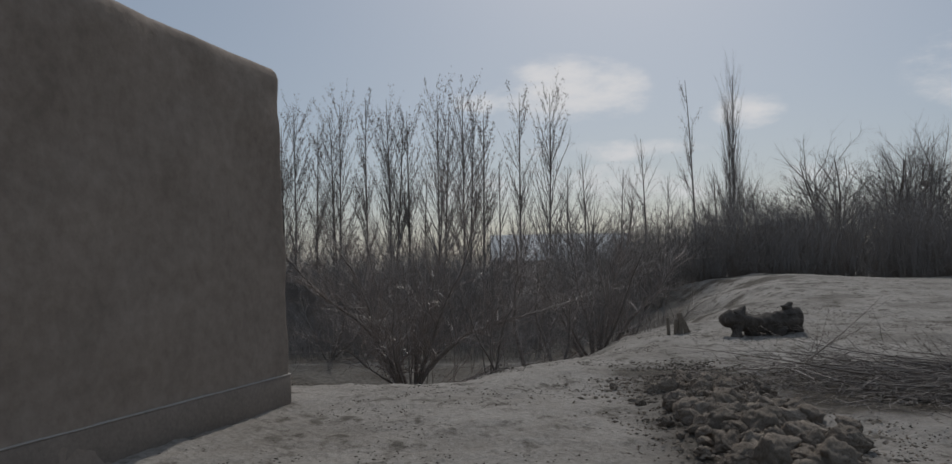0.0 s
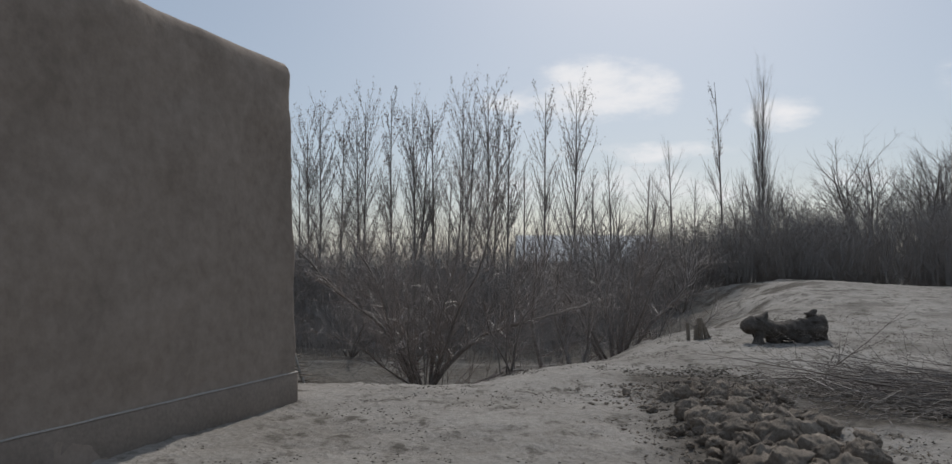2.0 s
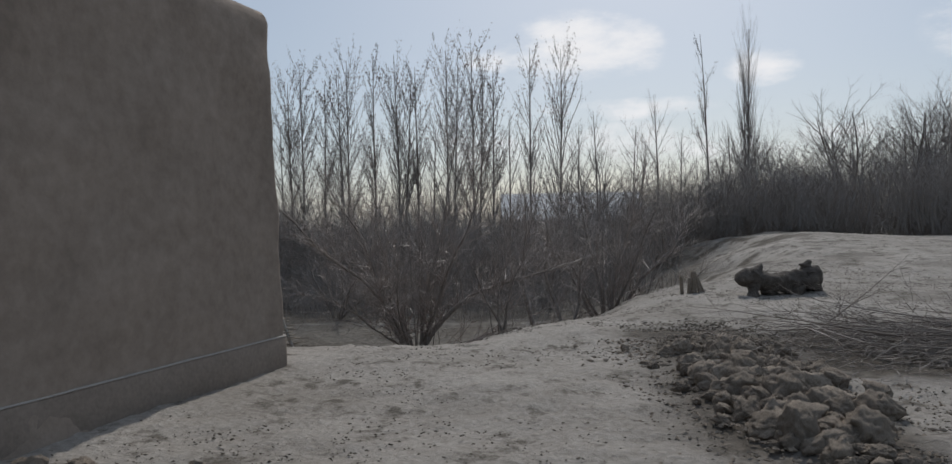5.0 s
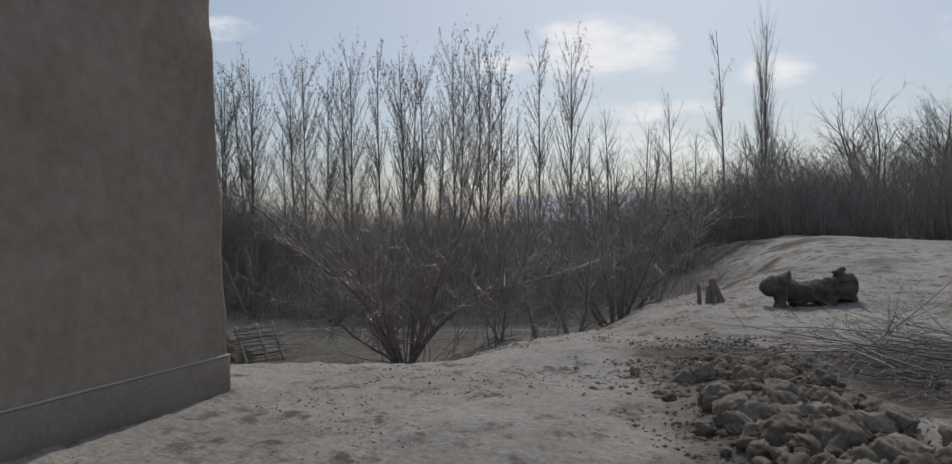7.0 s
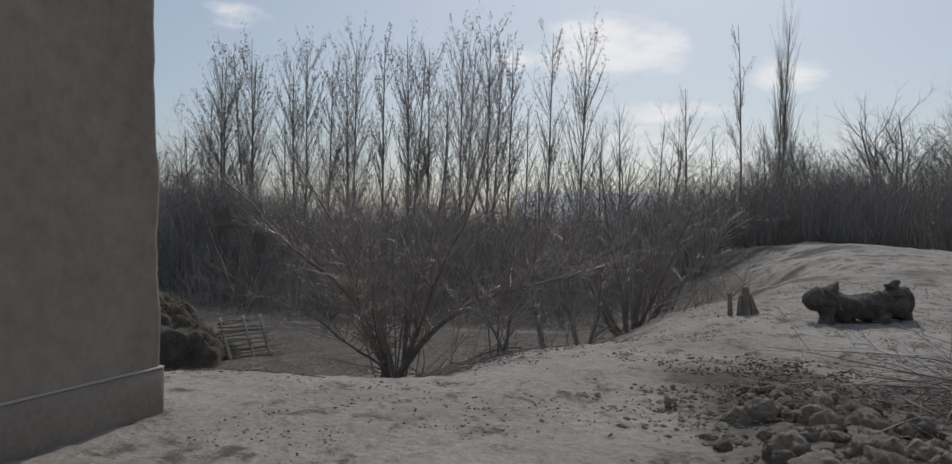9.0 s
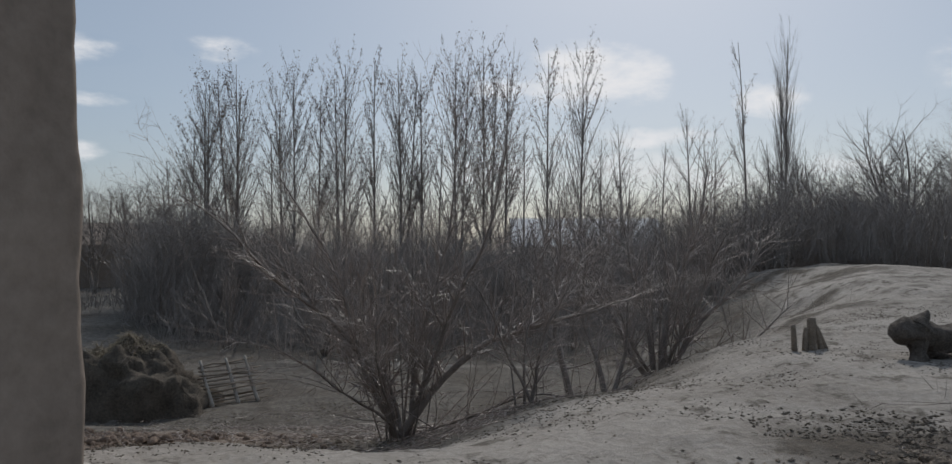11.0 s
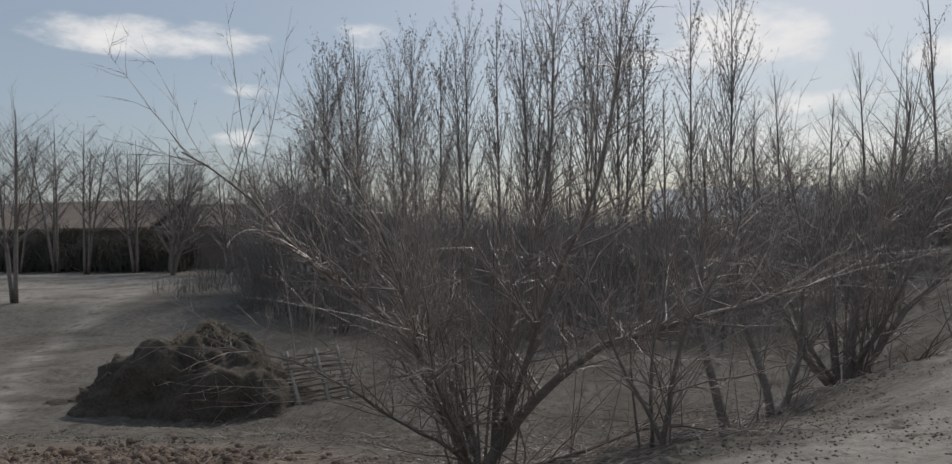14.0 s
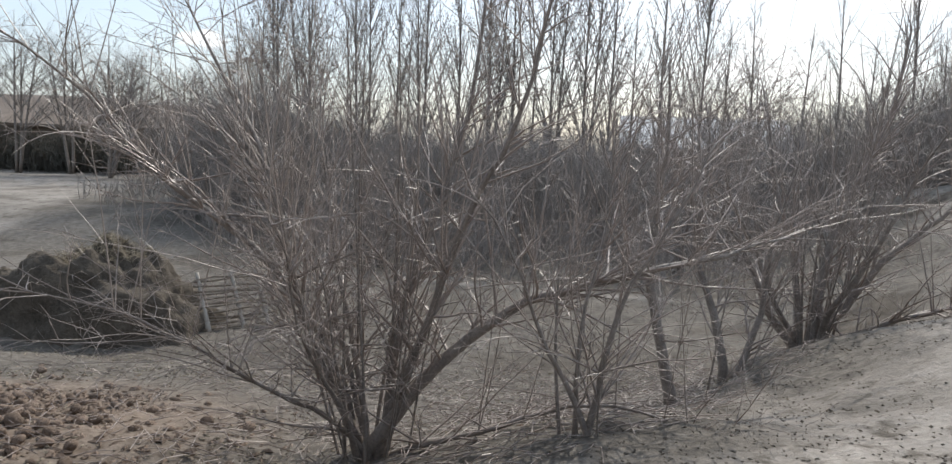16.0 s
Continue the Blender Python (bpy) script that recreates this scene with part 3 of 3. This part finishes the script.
thicket("thicket", 61, 1900, lambda R: (R.uniform(-13, 36), R.uniform(30.5, 37)), lambda R, x, y: R.uniform(3.0, 4.2) + 1.6 * noise.noise(Vector((x * 0.35, y * 0.2, 0))), "dense dark belt of leafless scrub beyond the hollow", 38, 0.0095)
thicket("undergrowth", 62, 230, in_hollow(-12, 8, 25.3, 31), lambda R, x, y: R.uniform(1.0, 2.6), "low leafless undergrowth in the hollow", 44, 0.008)
thicket("young_stems", 63, 170, lambda R: (R.uniform(-15, 15), R.uniform(33, 40)), lambda R, x, y: R.uniform(4.0, 6.6), "upright young stems between the poplars", 15, 0.012)
thicket("distant_treeline", 64, 800, lambda R: (R.uniform(-190, 190), R.uniform(110, 150)), lambda R, x, y: R.uniform(5, 9), "distant grey treeline on the horizon", 22, 0.05)
thicket("dense_shrub", 65, 60, lambda R: (R.gauss(15.6, 0.9), R.gauss(38, 0.8)), lambda R, x, y: R.uniform(4.2, 5.0) - 0.5 * (x - 15.6) ** 2 / 2, "dense rounded dark shrub on the field edge", 90, 0.014)
thicket("yard_hedge", 67, 280, lambda R: (R.uniform(-42, -23.5), R.uniform(43.4, 45)), lambda R, x, y: max(0.6, R.uniform(1.4, 2.3) + 2.0 * noise.noise(Vector((x * 0.7, 0, 7)))), "dark hedge before the farmhouse", 60, 0.03, EVERGREEN)
thicket("scrub_by_yard", 66, 150, lambda R: (R.gauss(-11.2, 1.5), R.gauss(32.5, 1.3)), lambda R, x, y: max(1.2, R.uniform(3.6, 5.0) - 0.35 * (x + 11.2) ** 2), "brown leafless scrub beside the yard", 60, 0.01)


def round_tree(seed, height=7.0):
    R = random.Random(seed)
    tree = thing("spreading_tree", pose(0, 0, 0), "bare spreading tree with arching twigs", "tree", "bare trees along the field")
    trunk, crown = ([], []), ([], [])
    spec = [(8, 0.11, 0.03, 17, (25, 55), (0.4, 0.65), 0.5, (0.2, 0.95)), (7, 0.15, 0.05, (9, 13), (20, 50), (0.35, 0.6), 0.6), (4, 0.16, 0.0, 0, (0, 0), (0, 0), 0.5)]
    for s in range(3):
        a = R.uniform(0, 6.3)
        grow((trunk, crown), R, Vector((0, 0, 0)), Vector((0.25 * math.cos(a), 0.25 * math.sin(a), 1)), height * R.uniform(0.75, 0.95), 0.085, 0, spec)
    stretch_to(6.4, trunk, crown)
    part("trunk", mesh_of("trunk", *trunk, BARK), tree)
    part("crown", mesh_of("crown", *crown, FARTWIG), tree, "tangled bare grey twigs")
    return tree


def build_round_trees():
    kinds = [round_tree(71), round_tree(72), round_tree(73)]
    spots = [(13.6, 41, 6.4), (19.0, 40, 7.4), (20.3, 43, 9.2), (22, 41, 8.2), (23.9, 43, 8.8), (26.2, 44, 10.0), (24.4, 40, 7.6), (17.2, 43, 7.4), (28.5, 42, 9.6), (33, 42, 9.4), (38, 42, 9.4), (6.2, 42, 7.0),
             (-14.5, 40, 6.0), (-17, 41, 5.4), (-20, 42, 5.6), (-24, 43, 6.0), (-22.5, 41, 5.6), (-19.5, 46, 6.4)]
    spread(kinds, [(i % 3, placed(x, y, 67 * i, 1.18 * h / 6.4)) for i, (x, y, h) in enumerate(spots)])


def build_yard_trees():
    """Tall bare trees with forked, rising limbs along the farmyard."""
    kinds = [poplar(81 + i, leaders=2 + i, branches=26, buds=0, steep=(24, 46), reach=0.42, low=0.28) for i in range(2)]
    for ob in kinds:
        tagged(ob, "tall bare tree with forked rising branches by the yard", "tree", "bare trees by the farmyard").name = "yard_tree"
    spots = [(-33, 42.6, 8.4), (-28.6, 42.4, 7.9), (-25.6, 42.6, 7.4), (-30.8, 43, 8.2), (-36, 43, 8.6), (-24.2, 43.4, 6.8), (-20.3, 28.9, 6.6), (-39, 43, 8.6), (-27, 44, 7.0)]
    spread(kinds, [(i % 2, placed(x, y, 83 * i, 1.15, 0.1, (top - gz(x, y)) / 11.2)) for i, (x, y, top) in enumerate(spots)])


build_round_trees()
build_yard_trees()


# ---- loose things ----
def clod_mesh(seed, mat, detail=2):
    bm = bmesh.new()
    bmesh.ops.create_icosphere(bm, subdivisions=detail, radius=1.0)
    R, o = random.Random(seed), Vector((seed * 7.1, 0, 0))
    breaks = [((jit(R, 1.0)).normalized(), R.uniform(0.55, 0.85)) for _ in range(5)]
    for v in bm.verts:
        n = v.co.normalized()
        p = n * (1.05 + 0.4 * noise.fractal(n * 1.3 + o, 0.7, 2.0, 3))
        for q, c in breaks:
            p -= q * max(0.0, p.dot(q) - c) * 0.6
        crumb = 0.15 * noise.noise(p * 4.3 + o) + 0.1 * abs(noise.noise(p * 7.5 + o)) + 0.05 * noise.noise(p * 15 + o)
        v.co = p + n * crumb
        v.co.z *= 0.8
    me = bpy.data.meshes.new("clod")
    bm.to_mesh(me)
    bm.free()
    me.polygons.foreach_set("use_smooth", [True] * len(me.polygons))
    me.materials.append(mat)
    return me


def clod(me, x, y, r, R, label, group, lift=0.35):
    ob = new("clod", me)
    s = [r * R.uniform(0.8, 1.25) for _ in range(3)]
    ob.matrix_basis = pose(x, y, gz(x, y) + s[2] * lift, R.uniform(-25, 25), R.uniform(-25, 25), R.uniform(0, 360)) @ Matrix.Diagonal((*s, 1))
    tagged(ob, label, "clod", group)
    ob.name = "clod" if "red" not in label else "rubble_lump"
    return ob


def build_clods():
    R = random.Random(5)
    kinds = [clod_mesh(i, CLOD, 4) for i in range(9)]
    half = lambda y: np.interp(y, [4.5, 5.6, 7.2, 8.9], [0.32, 0.45, 0.72, 0.9])
    mid = lambda y: np.interp(y, [4.5, 5.6, 7.2, 8.9], [2.05, 2.0, 2.22, 2.35])
    for i in range(190):
        y = R.uniform(4.5, 8.5)
        x = mid(y) + half(y) * (R.random() + R.random() - 1) * 1.15
        clod(kinds[i % 9], x, y, R.choice((0.04, 0.05, 0.06, 0.07, 0.08)) * R.uniform(0.6, 0.9), R, "dry crumbling earth clod in a spread heap", "heap of earth clods", R.uniform(0.0, 0.4))
    for i in range(62):
        y = 4.7 + 3.2 * R.random() ** 0.9
        x = mid(y) + 0.08 + half(y) * R.uniform(-0.75, 1.0)
        clod(kinds[i % 9], x, y, R.uniform(0.075, 0.145), R, "large dry earth clod with worn edges", "heap of earth clods", R.uniform(-0.1, 0.3))
    for x, y, r in ((2.7, 5.6, 0.13), (2.78, 6.5, 0.13), (2.95, 6.1, 0.1)):
        clod(kinds[R.randrange(6)], x, y, r, R, "large dry earth clod standing on the sand", "heap of earth clods", 0.3)
    for x, y, r in ((-2.45, 4.5, 0.1), (-2.2, 4.55, 0.11), (-2.05, 4.45, 0.08), (-1.52, 4.5, 0.11), (-1.42, 4.42, 0.07), (-1.22, 4.4, 0.06), (-2.6, 4.45, 0.07)):
        clod(kinds[R.randrange(9)], x, y, r * 0.85, R, "dry earth clod near the house wall", "clods by the house", 0.4)
    red = [clod_mesh(20 + i, REDCLOD, 2) for i in range(5)]
    for i in range(150):
        x, y = -4.7 + R.gauss(0, 1.0), 13.9 + R.gauss(0, 0.75)
        clod(red[i % 5], x, y, R.uniform(0.025, 0.06), R, "reddish crumbled clod on the bank", "reddish rubble on the bank", 0.4)


def crumbs(name, seed, count, place, size, mat, label):
    """A scatter of small lumps in one mesh."""
    R = random.Random(seed)
    V, F = [], []
    for _ in range(count):
        x, y = place(R)
        s = R.uniform(*size)
        z = gz(x, y) + 0.2 * s
        i = len(V)
        a = R.uniform(0, 6.3)
        c, n = math.cos(a), math.sin(a)
        for px, py, pz in ((1.3, 0, 0), (0, 0.6, 0), (-1.3, 0, 0), (0, -0.6, 0), (0.1, 0.1, 0.55), (0, 0, -0.5)):
            px, py, pz = px * s * R.uniform(0.7, 1.4), py * s * R.uniform(0.7, 1.4), pz * s
            V.append((x + px * c - py * n, y + px * n + py * c, z + pz))
        F += [(i, i + 1, i + 4), (i + 1, i + 2, i + 4), (i + 2, i + 3, i + 4), (i + 3, i, i + 4), (i + 1, i, i + 5), (i + 2, i + 1, i + 5), (i + 3, i + 2, i + 5), (i, i + 3, i + 5)]
    tagged(new(name, mesh_of(name, V, F, mat, False)), label, "debris", kind="stuff")


def on_plateau(x0, x1, y0, y1):
    def pick(R):
        while True:
            x, y = R.uniform(x0, x1), R.uniform(y0, y1)
            p = Vector((x, y, 9))
            if float(edge_distance(x, y)) > -1.2 and noise.noise(p * 0.9) + 0.6 * noise.noise(p * 3.1) > R.uniform(-0.5, 0.6):
                if (Vector((x, y)) - CORNER).dot(OUT) > 0.1 or y > 8.2:
                    return x, y
    return pick


def below_brow(R):
    while True:
        x, y = R.uniform(-8, 3), R.uniform(10.5, 20)
        if float(edge_distance(x, y)) < -1.6:
            return x, y


def build_litter():
    crumbs("dark_crumbs", 81, 15000, on_plateau(-3.5, 8, 3.6, 17), (0.004, 0.012), SOIL, "dark crumbs of dung and earth strewn on the sand")
    crumbs("heap_crumbs", 82, 2600, lambda R: (2.2 + R.gauss(0, 0.5), R.uniform(4.3, 9.4)), (0.008, 0.026), CLOD, "small crumbled earth round the clod heap")
    crumbs("patch_crumbs", 83, 1500, lambda R: (2.9 + R.gauss(0, 0.7), 9.3 + R.gauss(0, 0.4)), (0.005, 0.02), SOIL, "dark crumbs in a trodden patch")
    crumbs("red_crumbs", 84, 2200, lambda R: (-4.6 + R.gauss(0, 1.3), 13.9 + R.gauss(0, 0.9)), (0.012, 0.04), REDCLOD, "small reddish rubble on the bank")
    crumbs("slope_crumbs", 85, 500, on_plateau(0.2, 6.5, 9.5, 20), (0.005, 0.016), CLOD, "dark crumbs on the sandy slope")
    crumbs("hollow_litter", 86, 6500, below_brow, (0.006, 0.022), STRAW, "dead leaves and crumbs in the hollow")
    crumbs("leaf_litter", 87, 5000, below_brow, (0.006, 0.018), SOIL, "dark rotting leaves under the shrubs")
    R, acc = random.Random(88), ([], [])
    for _ in range(3000):
        x, y = R.gauss(-0.5, 2.6), R.uniform(11.2, 19)
        if float(edge_distance(x, y)) > -0.8:
            continue
        a, L = R.uniform(0, 6.3), R.uniform(0.08, 0.5)
        p = Vector((x, y, gz(x, y) + 0.01))
        d = Vector((math.cos(a), math.sin(a), 0))
        q = p + d * L
        q.z = gz(q.x, q.y) + R.uniform(0.0, 0.08)
        tube(acc, [p, p.lerp(q, 0.5) + jit(R, 0.03) + Vector((0, 0, 0.02)), q], [0.005, 0.004, 0.002], 3, False)
    tagged(new("fallen_twigs", mesh_of("fallen_twigs", *acc, TWIG)), "fallen dry twigs strewn in the hollow", "debris", kind="stuff")


def build_log():
    log = thing("fallen_log", pose(4.56, 12.25, gz(4.56, 12.25) - 0.07, 0, 0, 20) @ Matrix.Diagonal((1.08, 1.0, 0.95, 1)), "dark weathered tree log with broken stubs lying on sand", "log")
    P = lambda *p: [Vector(v) for v in p]
    V, F = rough_tube(P((-0.7, 0, 0.37), (-0.66, 0, 0.36), (-0.5, 0, 0.33), (-0.3, 0, 0.31), (0.0, 0.02, 0.24), (0.28, 0.02, 0.24), (0.5, 0, 0.29), (0.64, 0, 0.33), (0.7, 0, 0.33)), (0.09, 0.125, 0.15, 0.16, 0.15, 0.16, 0.19, 0.17, 0.06), 22, 0.36, 3, 7)
    part("trunk", mesh_of("trunk", V, F, LOGM), log)
    for i, (pts, radii, name) in enumerate((
            (P((-0.44, -0.02, 0.28), (-0.52, -0.07, 0.14), (-0.53, -0.1, 0.05), (-0.56, -0.12, -0.03)), (0.12, 0.085, 0.1, 0.12), "leg_stub"),
            (P((-0.2, 0.02, 0.2), (-0.1, 0.08, 0.07), (-0.04, 0.1, -0.03)), (0.12, 0.1, 0.1), "leg_stub"),
            (P((-0.46, 0, 0.38), (-0.38, 0, 0.46), (-0.32, 0.0, 0.53), (-0.3, 0, 0.57)), (0.14, 0.085, 0.035, 0.01), "branch_stub"),
            (P((0.5, 0, 0.4), (0.49, 0.0, 0.48), (0.42, -0.02, 0.52), (0.34, -0.02, 0.53)), (0.16, 0.09, 0.04, 0.015), "branch_stub"),
            (P((0.46, 0, 0.48), (0.52, 0, 0.56), (0.57, 0, 0.57)), (0.06, 0.04, 0.02), "branch_stub"),
            (P((0.6, 0, 0.36), (0.68, 0, 0.42), (0.72, 0, 0.42)), (0.15, 0.1, 0.04), "knob"),
            (P((0.58, -0.02, 0.18), (0.7, -0.04, 0.06), (0.82, -0.05, 0.03)), (0.13, 0.07, 0.02), "root_stub"),
            (P((0.25, 0, 0.18), (0.3, 0.02, 0.06), (0.32, 0.02, -0.03)), (0.16, 0.17, 0.16), "root_stub"))):
        V, F = rough_tube(pts, radii, 14, 0.38, 10 + i)
        part(name, mesh_of(name, V, F, LOGM), log)
    x, y = 4.5, 12.5
    tagged(clod(clod_mesh(44, LEDGE, 2), x, y, 0.07, random.Random(2), "pale lump of plaster lying under the log", "", 0.4), "pale lump of plaster lying under the log", "stone").name = "stone"


def build_stakes():
    x, y = 3.42, 12.97
    ob = thing("split_stump", pose(x, y, gz(x, y) - 0.04), "low weathered stump split into leaning stakes", "stump")
    for i, (dx, lean, h, r) in enumerate(((-0.17, -0.02, 0.3, 0.035), (0.02, 0.0, 0.38, 0.06), (-0.06, 0.02, 0.27, 0.04), (0.13, -0.09, 0.34, 0.035), (0.19, -0.12, 0.28, 0.03))):
        V, F = rough_tube([Vector((dx, 0, 0)), Vector((dx + lean * 0.5, 0, h * 0.5)), Vector((dx + lean, 0, h))], (r, r * 0.9, r * 0.7), 10, 0.25, i)
        part("stake", mesh_of("stake", V, F, POST), ob)


def build_brush():
    R = random.Random(9)
    ob = thing("brush_pile", pose(4.5, 7.9, gz(4.5, 7.9)), "heap of dry cut branches on dark soil", "brush pile")
    for i in range(95):
        acc, crown = ([], []), ([], [])
        a, L = R.gauss(2.9, 0.7), R.uniform(0.8, 2.4)
        x, y = R.gauss(0.1, 0.8), R.gauss(0, 0.55)
        d = Vector((math.cos(a), math.sin(a), R.uniform(-0.02, 0.14)))
        spec = [(7, 0.07, -0.01, (3, 6), (20, 50), (0.25, 0.5), 0.6), (5, 0.12, 0.0, (1, 3), (25, 55), (0.3, 0.6), 0.6), (3, 0.15, 0.0, 0, (0, 0), (0, 0), 0.5)]
        p = Vector((x - d.x * L / 2, y - d.y * L / 2, 0.06 + R.uniform(0, 0.16)))
        grow((acc, acc), R, p, d.normalized(), L, R.uniform(0.006, 0.014), 0, spec)
        part("branch", mesh_of("branch", *acc, PALE_TWIG if i % 3 == 0 else BARK), ob)
    acc = ([], [])
    grow((acc, acc), R, Vector((-1.0, 0.7, 0.05)), Vector((0.75, 0.15, 0.42)).normalized(), 1.5, 0.012, 0, [(7, 0.05, 0.03, 5, (20, 45), (0.25, 0.4), 0.6), (4, 0.1, 0.02, 0, (0, 0), (0, 0), 0.5)])
    part("branch", mesh_of("branch", *acc, PALE_TWIG), ob, "long branch sticking up")
    acc = ([], [])
    for _ in range(3200):
        x, y, a = R.gauss(0.1, 0.75), R.gauss(0, 0.6), R.uniform(0, 6.3)
        L = R.uniform(0.08, 0.35)
        p = Vector((x, y, R.uniform(0.0, 0.13) + gz(4.5 + x, 7.9 + y) - gz(4.5, 7.9)))
        d = Vector((math.cos(a), math.sin(a), R.uniform(-0.15, 0.35)))
        tube(acc, [p, p + d * L * 0.5 + jit(R, 0.02), p + d * L], [0.004, 0.0035, 0.002], 3, False)
    tagged(part("twig_mat", mesh_of("twig_mat", *acc, BARK), ob, "mat of small dark broken twigs"), kind="stuff")


def build_mound():
    cx, cy = -7.65, 19.5
    base = gz(cx, cy) - 0.25
    V, F = [], []
    n, m = 84, 30
    for j in range(m + 1):
        f = j / m
        for i in range(n):
            a = 2 * math.pi * i / n
            front = max(0.0, -math.sin(a))
            rx, ry = 2.1 + 1.1 * max(0.0, -math.cos(a)), 1.7 - 0.3 * front
            k = 1 - f
            h = 1.5 * (1 - k ** (1.7 + 2.2 * front))
            if f > 0.98:
                h = 1.5
            x, y = rx * k * math.cos(a), ry * k * math.sin(a)
            h *= 1 - 0.4 * max(0.0, min(1.0, -(x + 0.5) / 1.4)) - 0.14 * math.exp(-((x + 0.1) / 0.22) ** 2)
            p = Vector((x, y, h))
            g = noise.fractal(p * 1.3 + Vector((3, 0, 0)), 0.7, 2.0, 5)
            g2 = noise.noise(p * 7)
            V.append((cx + x * (1 + 0.16 * g), cy + y * (1 + 0.16 * g) - 0.1 * g2 * k, base + max(0, h + (0.28 * g + 0.08 * g2) * min(1, f * 4))))
    for j in range(m):
        for i in range(n):
            i2 = (i + 1) % n
            F.append((j * n + i, j * n + i2, (j + 1) * n + i2, (j + 1) * n + i))
    F.append(tuple(m * n + i for i in range(n)))
    ob = thing("earth_mound", pose(0, 0, 0), "dark heaped earth mound with a dry grassy crest", "mound")
    part("body", mesh_of("body", V, F, MOUND), ob)
    R = random.Random(15)
    acc = ([], [])
    for _ in range(2200):
        i = R.randrange(19 * n, len(V))
        p = Vector(V[i])
        d = (jit(R, 1.0) + Vector((0, -0.3, 0.25))).normalized()
        L = R.uniform(0.08, 0.26)
        q = p + d * L * 0.6
        tube(acc, [p - d * 0.03, q, q + Vector((d.x, d.y, d.z - 0.8)).normalized() * L * 0.4], [0.006, 0.005, 0.002], 3, False)
    tagged(part("dry_grass", mesh_of("dry_grass", *acc, STRAW), ob, "dry straw and weeds on the crest"), kind="stuff")


def build_hurdle():
    ob = thing("stick_hurdle", pose(0, 0, 0), "hurdle of pale poles and sticks leaning on the mound", "hurdle")
    R = random.Random(3)
    feet = [Vector((x, y, gz(x, y) - 0.02)) for x, y in ((-5.68, 19.45), (-5.3, 19.85), (-5.0, 20.15))]
    lean = Vector((-0.4, 0.32, 0.9))
    for f in feet:
        V, F = rough_tube([f, f + lean * 0.5 + jit(R, 0.02), f + lean], (0.045, 0.04, 0.032), 8, 0.2, f.x)
        part("pole", mesh_of("pole", V, F, PALEPOLE), ob, "pale barkless pole")
    for i in range(13):
        t = 0.06 + 0.07 * i
        a, b = feet[0] + lean * t, feet[2] + lean * t
        u = (b - a).normalized()
        acc = ([], [])
        a2, b2 = a - u * R.uniform(0.05, 0.2), b + u * R.uniform(0.08, 0.35)
        mid = a2.lerp(b2, 0.5) + jit(R, 0.05)
        tube(acc, [a2 + jit(R, 0.03), a2.lerp(mid, 0.5) + jit(R, 0.02), mid, b2 + jit(R, 0.05)], [0.019, 0.018, 0.017, 0.01], 5)
        part("stick", mesh_of("stick", *acc, POST), ob)


def box(x0, x1, y0, y1, z0, z1):
    V = [(x, y, z) for z in (z0, z1) for x, y in ((x0, y0), (x1, y0), (x1, y1), (x0, y1))]
    return V, [(3, 2, 1, 0), (4, 5, 6, 7), (0, 1, 5, 4), (1, 2, 6, 5), (2, 3, 7, 6), (3, 0, 4, 7)]


def far_house(x0, x1, y0, y1, eave, ridge, label, mat, roof_mat, windows):
    """A plain distant house: walls, roof with eaves, and windows let into the front."""
    z0 = min(gz(x0, y0), gz(x1, y0)) - 0.3
    ob = thing("house", pose(0, 0, 0), label, "house")
    for a, b, c, d in ((x0, x1, y0, y0 + 0.4), (x0, x1, y1 - 0.4, y1), (x0, x0 + 0.4, y0 + 0.4, y1 - 0.4), (x1 - 0.4, x1, y0 + 0.4, y1 - 0.4)):
        part("wall", mesh_of("wall", *box(a, b, c, d, z0, eave), mat, False), ob)
    o, ym = 0.45, (y0 + y1) / 2
    V = [(x, y, z) for x in (x0 - o, x1 + o) for y, z in ((y0 - o, eave), (ym, ridge), (y1 + o, eave), (y1 + o, eave + 0.15), (ym, ridge + 0.15), (y0 - o, eave + 0.15))]
    F = [(0, 6, 7, 1), (1, 7, 8, 2), (2, 8, 9, 3), (3, 9, 10, 4), (4, 10, 11, 5), (5, 11, 6, 0), (0, 1, 4, 5), (1, 2, 3, 4), (11, 10, 7, 6), (10, 9, 8, 7)]
    part("roof", mesh_of("roof", V, F, roof_mat, False), ob)
    for i in range(windows):
        x = x0 + (x1 - x0) * (i + 0.5) / windows
        w = part("window", mesh_of("window", *box(x - 0.6, x + 0.6, y0 - 0.05, y0 + 0.05, eave - 2.1, eave - 0.8), ROOF, False), ob)
        part("pane", mesh_of("pane", *box(x - 0.5, x + 0.5, y0 - 0.07, y0 - 0.052, eave - 2.0, eave - 0.9), VOID, False), w)


MOUND = material("mound_earth", (0.055, 0.046, 0.037), (0.15, 0.126, 0.1), 3, 0.97, 0.9, 22, depth=0.06)
PALEPOLE = material("barkless_pole", (0.3, 0.27, 0.23), (0.45, 0.41, 0.36), 8, 0.8, 0.4, 60)
build_log()
build_stakes()
build_brush()
build_mound()
build_hurdle()
far_house(2.0, 15.5, 75, 84, 1.9, 4.6, "low distant house with a pale sheet roof", HOUSE, ROOF, 0)
far_house(-44, -27.5, 46, 52, 1.6, 3.3, "clay-walled farmhouse beyond the yard", ADOBE, ADOBE, 0)
far_house(-26.5, -20.5, 47, 53, 1.6, 3.0, "small pale clay outbuilding beyond the yard", HOUSE, ADOBE, 0)
build_litter()
build_clods()
